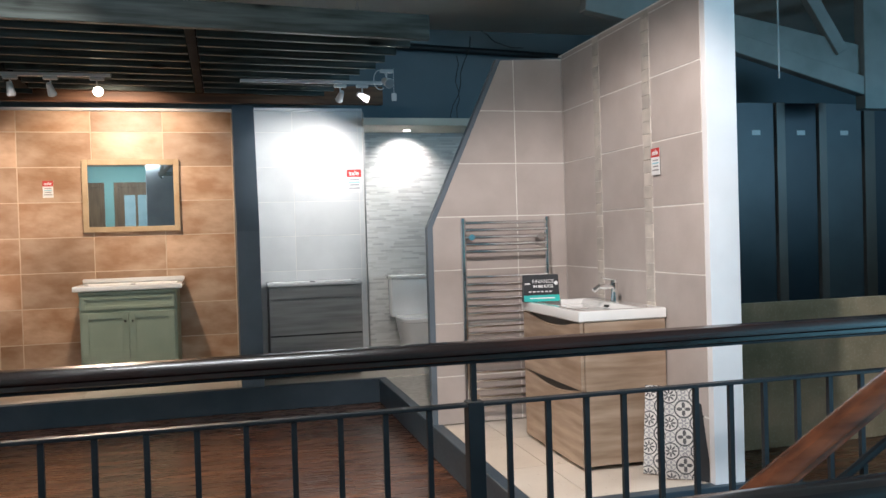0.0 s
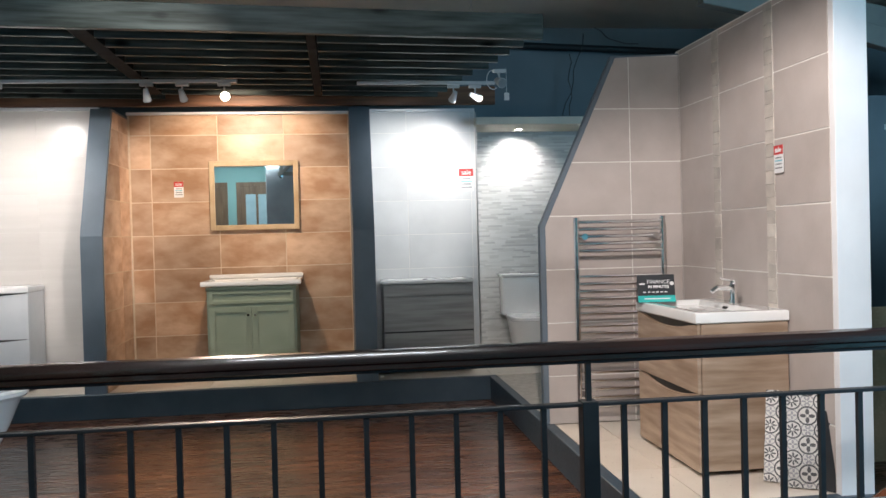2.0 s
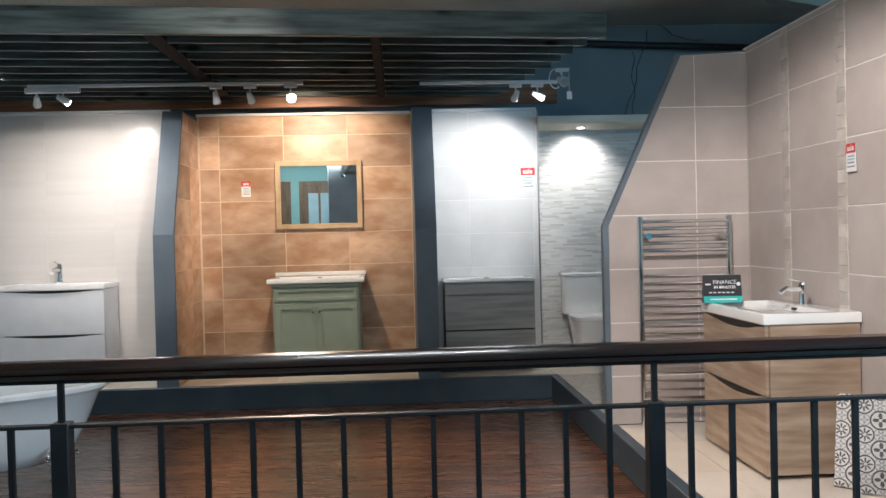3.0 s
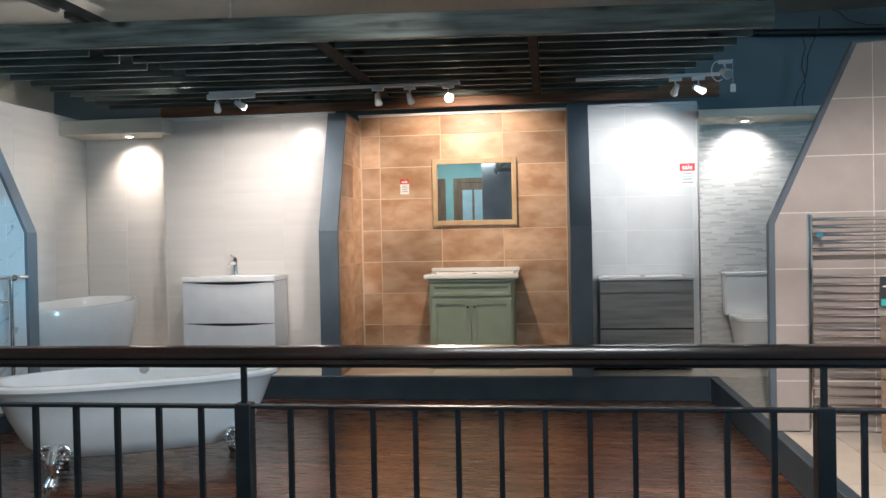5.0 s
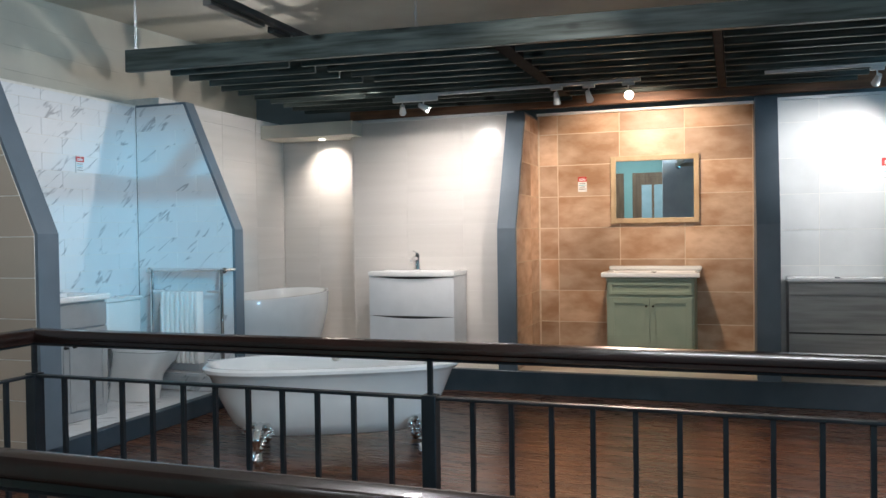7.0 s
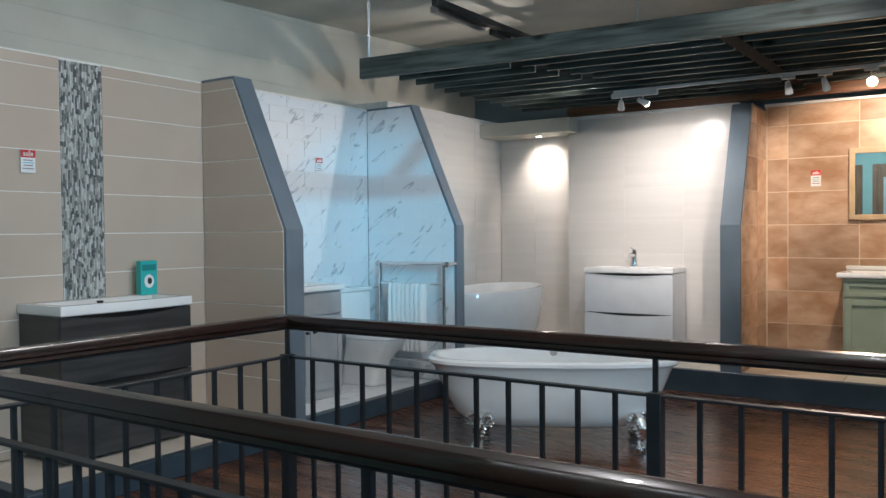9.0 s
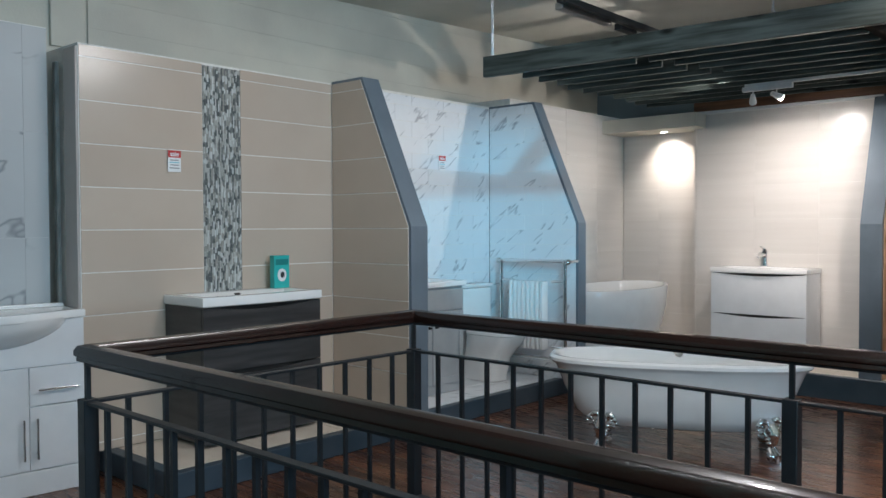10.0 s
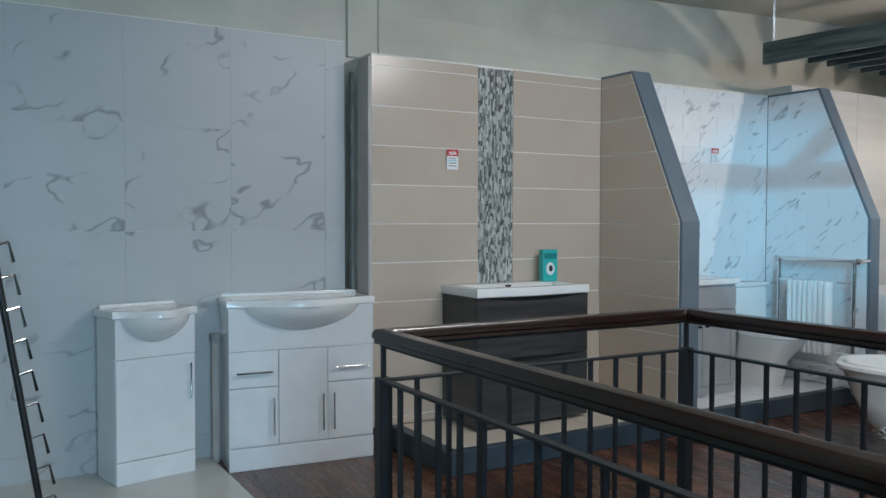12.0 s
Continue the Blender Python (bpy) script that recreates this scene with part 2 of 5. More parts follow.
def poly_area(p):
    return abs(sum(p[i - 1][0] * p[i][1] - p[i][0] * p[i - 1][1] for i in range(len(p)))) / 2


TILE_MESHES = {}


def tiles(parent, origin, u, v, n, outline, tw, th, u0, v0, material, gap=0.003, thick=0.003, bond=0.0, name="tile", cushion=0.001):
    """Lays tiles over a convex outline (in metres along u and v) on a wall; each one is an object of its own, standing proud along n."""
    origin, u, v, n = Vector(origin), Vector(u), Vector(v), Vector(n)
    turn = Matrix((u, v, n)).transposed().to_4x4()
    us, vs = [p[0] for p in outline], [p[1] for p in outline]
    row = math.floor((min(vs) - v0) / th)
    while v0 + row * th < max(vs):
        shift = bond * tw * (row % 2)
        col = math.floor((min(us) - u0 - shift) / tw)
        while u0 + shift + col * tw < max(us):
            a, b = u0 + shift + col * tw, v0 + row * th
            g = gap / 2
            p = clip([(a + g, b + g), (a + tw - g, b + g), (a + tw - g, b + th - g), (a + g, b + th - g)], outline)
            col += 1
            if len(p) < 3 or poly_area(p) < 2e-4:
                continue
            cx, cy = p[0]
            key = (material.name, thick, tuple((round(x - cx, 4), round(y - cy, 4)) for x, y in p))
            if key not in TILE_MESHES:
                bm = bmesh.new()
                lo = [bm.verts.new((x - cx, y - cy, 0)) for x, y in p]
                mid = [bm.verts.new((x - cx, y - cy, thick - cushion)) for x, y in p]
                mx, my = sum(x for x, _ in p) / len(p) - cx, sum(y for _, y in p) / len(p) - cy
                hi = []
                for w in mid:
                    d = Vector((mx - w.co.x, my - w.co.y, 0))
                    hi.append(bm.verts.new(w.co + d.normalized() * min(cushion, d.length / 3) + Vector((0, 0, cushion))))
                for i in range(len(p)):
                    j = (i + 1) % len(p)
                    bm.faces.new((lo[i], lo[j], mid[j], mid[i]))
                    bm.faces.new((mid[i], mid[j], hi[j], hi[i]))
                bm.faces.new(hi)
                TILE_MESHES[key] = mesh_from(bm, name, material)
            ob = new(name, TILE_MESHES[key])
            ob.matrix_local = Matrix.Translation(origin + u * cx + v * cy) @ turn
            ob.parent = parent
        row += 1


def rect(u0, u1, v0, v1):
    return [(u0, v0), (u1, v0), (u1, v1), (u0, v1)]


# ---- large structure ----
X, Y, Z = Vector((1, 0, 0)), Vector((0, 1, 0)), Vector((0, 0, 1))
PH, PL = 0.2, 0.14          # heights of the display platforms
TOP = 2.56                  # top of the tiled bays

# floor deck round the stairwell: x -3.35..2.6, y 0.78..2.48 is open
deck = bmesh.new()
box(deck, -6.0, 9.0, -3.4, 0.70, -0.2, -0.02)
box(deck, -6.0, 9.0, 2.56, 9.0, -0.2, -0.02)
box(deck, -6.0, -3.43, 0.70, 2.56, -0.2, -0.02)
box(deck, 2.6, 9.0, 0.70, 2.56, -0.2, -0.02)
floor = structure("floor", deck, M_DARK, "dark polished wooden floor boards around an open stairwell", "floor")

well = bmesh.new()
box(well, -3.45, 2.7, 0.60, 0.70, -2.8, -0.2)
box(well, -3.45, 2.7, 2.56, 2.66, -2.8, -0.2)
box(well, -3.55, -3.45, 0.60, 2.66, -2.8, -0.2)
box(well, 2.7, 2.8, 0.60, 2.66, -2.8, -0.2)
structure("stairwell_wall", well, M_BACKP, "painted walls of the stairwell below the floor", "wall")
# near-black colour stands in for the darkness down in the well
structure("stairwell_floor", bbox(-3.55, 2.8, 0.6, 2.66, -2.9, -2.8), M_DARK, "floor at the foot of the stairs, near black for the darkness of the well", "floor")

# outer walls
wl = bbox(-5.82, -5.62, -3.4, 8.2, 0, 4.2)
wall_west = structure("wall_west", wl, M_CREAMP, "cream painted boarded wall above the tile displays", "wall")
structure("wall_north", bbox(-5.82, 9.0, 8.0, 8.2, 0, 4.2), M_BACKP, "blue-grey painted back wall", "wall")
we = bmesh.new()
box(we, 8.8, 9.0, -3.4, -2.8, 0, 4.2)
box(we, 8.8, 9.0, -2.8, 0.6, 0, 0.9)
box(we, 8.8, 9.0, -2.8, 0.6, 2.7, 4.2)
box(we, 8.8, 9.0, 0.6, 8.0, 0, 4.2)
structure("wall_east", we, M_BACKP, "blue-grey painted side wall with a wide window", "wall")
# added out of view to keep the window light off the sample boards
structure("blocker_wall", bbox(2.95, 8.8, 2.62, 2.72, 0, 1.75), M_BACKP, "low unseen wall added to block window light from the sample boards", "wall")
ws = bbox(-5.62, 8.8, -3.4, -3.2, 0, 4.2)
structure("wall_south", ws, M_TEAL, "teal painted wall with two doors", "wall")
cl = bmesh.new()
prism(cl, [(-3.4, 3.05), (8.2, 3.5), (8.2, 3.6), (-3.4, 3.15)], "x", -5.82, 9.0)
structure("ceiling", cl, M_CEIL, "sloping grey-cream boarded ceiling", "ceiling")

# platforms with painted kerbs
bp = bmesh.new()
box(bp, -5.1, 2.6, 6.80, 8.0, 0, PH - 0.01)
box(bp, 1.03, 2.1, 3.24, 6.80, 0, PH - 0.012)
plat = structure("platform", bp, M_GROUT, "raised display platform with cream floor tiles", "platform")
kb = bmesh.new()
box(kb, -2.9, 1.03, 6.73, 6.80, 0, PH, 0.004)
box(kb, 0.96, 1.03, 3.17, 6.73, 0, PH, 0.004)
box(kb, 1.03, 2.1, 3.17, 3.24, 0, PH, 0.004)
structure("kerb", kb, M_KERB, "dark blue painted timber kerb along the platform edge", "kerb")
lp = bmesh.new()
box(lp, -5.62, -4.47, 1.78, 3.5, 0, PL - 0.01)
box(lp, -5.62, -4.47, 3.5, 6.8, 0, PL - 0.012)
plat2 = structure("platform", lp, M_GROUT, "raised tiled display platform along the side wall", "platform")
kl = bmesh.new()
box(kl, -4.47, -4.40, 1.70, 6.80, 0, PL, 0.004)
box(kl, -5.62, -4.47, 1.70, 1.78, 0, PL, 0.004)
box(kl, -4.40, -2.9, 6.73, 6.80, 0, PH, 0.004)
structure("kerb", kl, M_KERB, "dark blue painted timber kerb along the side platform", "kerb")

# brown bay
def backing(name, x0, x1, y, d, z0, z1, material, label):
    return structure(name, bbox(x0, x1, y, y + d, z0, z1), material, label, "wall")


brown = backing("wall_brown_bay", -2.19, -0.15, 7.7, 0.3, PH, TOP + 0.05, M_GROUT_TAN, "wall of rust-brown slate-effect tiles with pale grout")
white = backing("wall_white_bay", -4.12, -2.34, 7.45, 0.55, PH, TOP + 0.05, M_GROUT_W, "wall panel of glossy cream wave tiles")
niche = backing("wall_niche", -5.05, -4.12, 7.65, 0.35, PH, TOP, M_GROUT_W, "recessed wall of cream wave tiles under a downlight")
greyw = backing("wall_grey_bay", 0.02, 1.01, 7.47, 0.53, PH, TOP + 0.02, M_GROUT_W, "wall panel of pale grey square tiles")
mosw = backing("wall_split_face", 1.01, 2.6, 7.9, 0.1, PH, 2.45, M_GROUT, "wall of grey and white split-face strip tiles")

PROF = [(7.7, PH), (6.76, PH), (6.76, 1.48), (7.16, 2.57), (7.7, 2.57)]
structure("partition_brown_bay", prism(bmesh.new(), PROF, "x", -2.36, -2.19), M_TRIM, "blue-grey painted partition with a sloping upper edge", "partition")
structure("partition_grey_bay", prism(bmesh.new(), PROF, "x", -0.17, 0.01), M_TRIM, "blue-grey painted partition with a sloping upper edge", "partition")
wingA = structure("partition_beige_bay", prism(bmesh.new(), [(-5.165, PL), (-4.34, PL), (-4.34, 1.475), (-4.83, 2.56), (-5.165, 2.56)], "y", 3.49, 3.655), M_TRIM,
    "blue-grey edged partition with a sloping top, beige tiled side", "partition")
wingL = structure("partition_marble_bay", prism(bmesh.new(), [(-5.21, PL), (-4.235, PL), (-4.235, 1.5), (-4.70, 2.58), (-5.21, 2.58)], "y", 5.44, 5.56), M_TRIM,
    "blue-grey edged partition with a sloping top, marble tiled side", "partition")
wingR = structure("partition_taupe_bay", prism(bmesh.new(), [(0.965, PH), (1.9, PH), (1.9, 2.54), (1.455, 2.52), (0.965, 1.45)], "y", 4.87, 4.93), M_TRIM,
    "grey edged partition with a sloping top, taupe tiled face", "partition")
rwall = structure("wall_taupe", bbox(1.905, 2.05, 3.24, 4.93, 0, TOP), M_GROUT_W, "wall of large taupe tiles with two mosaic strips", "wall")
structure("wall_end_board", bbox(1.90, 2.06, 3.20, 3.24, 0, 2.62, 0.002), M_WHITEP, "white painted board on the end of the tiled wall", "trim")
panA = structure("wall_beige_bay", bbox(-5.62, -5.17, 1.57, 3.55, PL, 2.55), M_GROUT_W, "built-out wall of beige tiles with a glass mosaic strip", "wall")
mbay = structure("wall_marble_bay", bbox(-5.62, -5.21, 3.61, 5.5, PL, 2.58), M_GROUT_W, "wall of white marble-effect tiles", "wall")
bay3 = structure("wall_bath_bay", bbox(-5.62, -5.06, 5.56, 8.0, PL, 2.66), M_GROUT_W, "side wall of cream wave tiles", "wall")
marblew = structure("wall_marble_panel", bbox(-5.62, -5.424, -1.6, 1.50, 0, 2.66), M_GROUT_W, "large white marble-effect wall panels with grey veins", "wall")
structure("niche_soffit", bbox(-5.06, -4.0, 7.2, 7.65, 2.46, 2.60, 0.003), M_CREAMP, "boxed soffit with a recessed downlight", "soffit")
structure("split_face_soffit", bbox(1.0, 2.6, 7.34, 7.9, 2.43, 2.50, 0.003), M_CREAMP, "thin soffit with a recessed downlight", "soffit")


# ---- railings round the stairwell ----
HR = [(-0.036, 0.0), (-0.036, 0.02), (-0.026, 0.036), (0.0, 0.042), (0.026, 0.036), (0.036, 0.02), (0.036, 0.0), (0.028, -0.006), (0.03, -0.02), (0.02, -0.026), (-0.02, -0.026), (-0.03, -0.02), (-0.028, -0.006)]


def handrail(parent, p, q, mitre_p=0.0, mitre_q=0.0, name="handrail"):
    """A moulded wooden rail from p to q; the ends may run on for a mitred corner."""
    p, q = Vector(p), Vector(q)
    d = (q - p).normalized()
    side = d.cross(Z).normalized()
    up = side.cross(d).normalized()
    bm = bmesh.new()
    rows = []
    for base, m in ((p, -mitre_p), (q, mitre_q)):
        rows.append([bm.verts.new(base + side * s + up * h + d * (s * m)) for s, h in HR])
    for i in range(len(HR)):
        j = (i + 1) % len(HR)
        bm.faces.new((rows[0][i], rows[0][j], rows[1][j], rows[1][i]))
    bm.faces.new(rows[0])
    bm.faces.new(rows[1])
    return part(name, bm, M_RAIL, parent, "dark varnished moulded wooden handrail", smooth=True)


BAL_ME = mesh_from(bbox(-0.009, 0.009, -0.009, 0.009, 0, 1.0), "baluster", M_IRON)
RAIL_Z, SUB_Z = 1.0, 0.826


def railing(label, p, q, posts, bays, mitre_p=0.0, mitre_q=0.0, newels=True):
    """Handrail, flat lower rail, square newels with a slim upper stem, and iron balusters down to the bottom bar."""
    p, q = Vector((*p, 0)), Vector((*q, 0))
    d = (q - p).normalized()
    top = thing("railing", label, "railing", group="railings round the stairwell")
    handrail(top, p + Z * RAIL_Z, q + Z * RAIL_Z, mitre_p, mitre_q)
    along = d.to_track_quat("X", "Z").to_matrix().to_4x4()

    def bar(name, z, w, h):
        L, cut = (q - p).length, 0.0 if newels else 0.02
        ob = part(name, bbox(cut, L - cut, -w / 2, w / 2, -h / 2, h / 2, 0.002), M_IRON, top)
        ob.matrix_local = Matrix.Translation(p + Z * z) @ along
    bar("top_bar", SUB_Z, 0.036, 0.012)
    bar("bottom_bar", 0.07, 0.036, 0.012)
    bar("cap_bar", RAIL_Z - 0.03, 0.03, 0.01)
    pts = [p + d * s for s in posts]
    for c in pts if newels else ():
        part("newel", bbox(c.x - 0.028, c.x + 0.028, c.y - 0.028, c.y + 0.028, -0.15, SUB_Z + 0.012, 0.002), M_IRON, top)
        part("stem", bbox(c.x - 0.009, c.x + 0.009, c.y - 0.009, c.y + 0.009, SUB_Z, RAIL_Z - 0.02), M_IRON, top)
    for i in range(len(posts) - 1):
        first, pitch, count = bays[i]
        for k in range(count):
            c = p + d * (posts[i] + first + pitch * k)
            ob = new("baluster", BAL_ME)
            ob.matrix_local = Matrix.LocRotScale((c.x, c.y, 0.07), None, (1, 1, SUB_Z - 0.07))
            ob.parent = top


railing("far stairwell railing with a dark wooden handrail and black iron balusters", (-3.35, 2.48), (2.5, 2.48), [0, 1.92, 3.875, 5.82], [(0.17, 0.1588, 11), (0.167, 0.1483, 12), (0.123, 0.1435, 12)], -1, 0)
railing("side stairwell railing with a dark wooden handrail and black iron balusters", (-3.395, 0.78), (-3.35, 2.48), [0, 1.7], [(0.155, 0.1545, 10)], -1, 1, newels=False)
railing("near stairwell railing with a dark wooden handrail and black iron balusters", (-3.395, 0.78), (2.5, 0.78), [0, 1.95, 3.905, 5.86], [(0.15, 0.15, 12), (0.15, 0.15, 12), (0.15, 0.15, 12)], 1, 0)


# ---- pergola frame, lamp tracks, ceiling fittings ----
M_WPLAS = mat("white_plastic", grey(0.6), grey(0.68), 0.35, bump=0)
M_BPLAS = mat("black_plastic", grey(0.015), grey(0.025), 0.4, bump=0)
M_STEEL = mat("brushed_steel", grey(0.45), grey(0.55), 0.3, 1.0, bump=0)


def glow(name, colour, strength):
    mt = bpy.data.materials.new(name)
    mt.use_nodes = True
    bs = mt.node_tree.nodes["Principled BSDF"]
    bs.inputs["Base Color"].default_value = (0.8, 0.8, 0.8, 1)
    bs.inputs["Emission Color"].default_value = (*colour, 1)
    bs.inputs["Emission Strength"].default_value = strength
    return mt


M_BULB = glow("lit_lamp", (1.0, 0.86, 0.66), 18)
M_BULBW = glow("lit_lamp_white", (1.0, 0.95, 0.88), 12)

perg = thing("pergola", "dark green stained slatted timber pergola hung from chains", "pergola", (-1.79, 4.92, 2.69), 4.5)
rng = random.Random(4)


def plank(bm, x0, x1, y0, y1, z0, z1):
    return box(bm, x0, x1, y0, y1, z0, z1, 0.004)


part("front_beam", plank(bmesh.new(), -2.88, 2.88, -0.025, 0.025, 0.0, 0.165), M_PERG, perg, "knotty dark stained front beam")
LEAN = 0.0785               # the cross beams run square to the bays, not to the front beam
for k in range(10):
    y = 0.22 + 0.25 * k
    xl, xr = -2.66 + 0.015 * k - rng.uniform(-0.03, 0.03), 2.84 - 0.03 * k + rng.uniform(-0.03, 0.03)
    if k == 9:
        xr = 0.2
    cuts = [(-0.03 + LEAN * y, 0.06), (1.36 + LEAN * y, 0.035)]
    if k < 4:
        cuts.insert(0, (-1.6 + 0.1 * k, 0.05))
    edges = [xl]
    for c, half in cuts:
        if c + half < xr:
            edges += [c - half, c + half]
    edges.append(xr)
    for x0, x1 in zip(edges[::2], edges[1::2]):
        part("slat", plank(bmesh.new(), x0, x1, y - 0.016, y + 0.016, 0.0, 0.1), M_PERG, perg)
for cx, half in ((-0.03, 0.055), (1.36, 0.03)):
    part("cross_beam", prism(bmesh.new(), [(cx - half, 0.03), (cx + half, 0.03), (cx + half + LEAN * 2.3, 2.3), (cx - half + LEAN * 2.3, 2.3)], "z", 0.01, 0.17), M_DARK, perg)


def chain(parent, p, q):
    p, q = Vector(p), Vector(q)
    bm = bmesh.new()
    n = max(3, int((q - p).length / 0.035))
    for i in range(n):
        c = p.lerp(q, (i + 0.5) / n)
        turn = pose(0, 0, 0, 90, 0, 90 * (i % 2))
        pts = []
        for a in range(8):
            ang = a * math.pi / 4
            pts.append(c + turn.to_3x3() @ Vector((0.009 * math.cos(ang), 0.022 * math.sin(ang), 0)))
        for a in range(8):
            cyl(bm, pts[a], pts[(a + 1) % 8], 0.0025, 4)
    return part("chain", bm, M_STEEL, parent, "thin steel hanging chain")


for cx in (-2.8, -0.6, 2.4):
    chain(perg, (cx, 0, 0.165), (cx, 0, 0.62))

structure("back_beam", bbox(-4.12, 1.2, 7.42, 7.47, TOP + 0.07, TOP + 0.24, 0.004), M_PERGB, "warm brown timber board above the tiled bays", "trim")
st = bmesh.new()
box(st, -2.19, -0.17, 7.66, 7.7, TOP + 0.03, TOP + 0.055, 0.002)
box(st, -4.12, -2.36, 7.42, 7.45, TOP + 0.04, TOP + 0.065, 0.002)
box(st, 0.02, 1.0, 7.43, 7.47, TOP + 0.01, TOP + 0.035, 0.002)
structure("tile_edge_trim", st, M_WHITEP, "white edging strip along the top of the tiles", "trim")
structure("tile_corner_trim", bbox(1.005, 1.02, 7.46, 7.475, PH, TOP), M_STEEL, "slim metal tile corner trim", "trim")


def lamp_head(parent, at, aim, bulb=None, r=0.032, label=""):
    """A spot head on a short arm: adaptor, arm, cup, and the bulb face."""
    at, aim = Vector(at), Vector(aim)
    d = (aim - at).normalized()
    part("adaptor", box(bmesh.new(), at.x - 0.05, at.x + 0.05, at.y - 0.017, at.y + 0.017, at.z + 0.07, at.z + 0.095, 0.003), M_WPLAS, parent)
    part("arm", cyl(bmesh.new(), at + Vector((0, 0, 0.075)), at, 0.006, 8), M_WPLAS, parent)
    cup = part("cup", cyl(bmesh.new(), at - d * 0.05, at + d * 0.045, r * 0.55, 20, r), M_WPLAS, parent, label, smooth=True)
    part("bulb", cyl(bmesh.new(), at + d * 0.045, at + d * 0.052, r * 0.86, 16), bulb or M_STEEL, cup)
    return at + d * 0.07


trk = thing("track_light", "white ceiling track with five adjustable spot lamps, one glaring warm", "track light", group="lamp tracks under the pergola")
part("track", box(bmesh.new(), -3.2, -1.05, 6.43, 6.46, 2.655, 2.68, 0.003), M_WPLAS, trk)
part("feed_box", box(bmesh.new(), -3.22, -2.8, 6.425, 6.465, 2.615, 2.655, 0.003), M_WPLAS, trk)
lamp_head(trk, (-3.13, 6.44, 2.55), (-3.3, 6.9, 2.2))
lamp_head(trk, (-2.93, 6.44, 2.56), (-2.6, 6.8, 2.35), M_BULBW)
lamp_head(trk, (-1.74, 6.45, 2.56), (-1.72, 6.6, 2.2))
lamp_head(trk, (-1.47, 6.45, 2.56), (-1.42, 6.7, 2.3))
lamp_head(trk, (-1.15, 6.45, 2.56), (-1.10, 6.25, 2.47), M_BULB, r=0.04, label="glaring lit spot lamp")
trk2 = thing("track_light", "white ceiling track with two spot lamps turned to the wall", "track light", group="lamp tracks under the pergola")
part("track", box(bmesh.new(), -0.11, 1.03, 6.53, 6.56, 2.655, 2.68, 0.003), M_WPLAS, trk2)
lamp_head(trk2, (0.68, 6.54, 2.555), (0.6, 6.9, 2.3))
lamp_head(trk2, (0.86, 6.54, 2.555), (1.0, 6.6, 2.5), M_BULBW)
fl = thing("flood_lamp", "small chrome flood lamp with a looped cable on the pergola end", "lamp")
lamp_head(fl, (0.98, 6.11, 2.595), (1.05, 5.9, 2.5), r=0.04)
cb = bmesh.new()
for i in range(14):
    a0, a1 = i * 0.38, (i + 1) * 0.38
    cyl(cb, (0.93 + 0.05 * math.cos(a0), 6.11, 2.61 + 0.075 * math.sin(a0)), (0.93 + 0.05 * math.cos(a1), 6.11, 2.61 + 0.075 * math.sin(a1)), 0.004, 5)
part("cable", cb, M_WPLAS, fl)
tg = thing("hanging_tag", "small white tag hanging on a cord", "tag")
part("tag", box(bmesh.new(), 1.015, 1.055, 6.105, 6.115, 2.45, 2.51, 0.004), M_WPLAS, tg)
part("cord", cyl(bmesh.new(), (1.035, 6.11, 2.51), (1.035, 6.11, 2.70), 0.002, 5), M_WPLAS, tg)
for nm, px, py, pz, lab in (("downlight", -4.46, 7.44, 2.46, "small lit recessed downlight in the niche soffit"), ("downlight", 1.47, 7.66, 2.43, "small lit recessed downlight above the split-face tiles")):
    dl = thing(nm, lab, "downlight", (px, py, pz), group="recessed downlights")
    part("rim", cyl(bmesh.new(), (0, 0, -0.006), (0, 0, 0.0), 0.045, 24), M_STEEL, dl)
    part("lens", cyl(bmesh.new(), (0, 0, -0.01), (0, 0, -0.006), 0.032, 20), M_BULBW, dl)
cf = thing("ceiling_track", "black ceiling track with grey gear boxes", "ceiling track")
part("channel", box(bmesh.new(), -3.76, -3.70, 4.4, 6.4, 3.08, 3.13, 0.004), M_BPLAS, cf)
part("gear_box", box(bmesh.new(), -3.84, -3.77, 4.5, 5.2, 3.06, 3.11, 0.004), M_STEEL, cf)
part("gear_box", box(bmesh.new(), -3.84, -3.77, 5.35, 5.6, 3.06, 3.11, 0.004), M_BPLAS, cf)
structure("ceiling_pipe", cyl(bmesh.new(), (1.3, 7.9, 3.3), (3.5, 7.9, 3.22), 0.035, 12), M_IRON, "dark pipe along the back wall", "pipe", smooth=True)
for (p, q) in (((2.2, 7.85, 3.4), (1.95, 7.85, 2.5)), ((2.05, 7.85, 3.2), (2.05, 7.85, 2.5)), ((2.3, 7.8, 3.45), (2.75, 7.85, 3.3))):
    w = thing("cable", "thin black cable hanging on the back wall", "cable", group="loose cables")
    bm = bmesh.new()
    p, q = Vector(p), Vector(q)
    prev = p
    for i in range(1, 9):
        c = p.lerp(q, i / 8) + Vector((0.02 * math.sin(i * 1.7), 0, -0.12 * math.sin(math.pi * i / 8) * abs(q.x - p.x)))
        cyl(bm, prev, c, 0.005, 5)
        prev = c
    part("wire", bm, M_BPLAS, w)


# ---- tiled faces ----
def bed(parent, pts, axis, a, b, material):
    """The pale grout bed behind tiles on a painted partition."""
    return part("grout_bed", prism(bmesh.new(), pts, axis, a, b), material, parent)


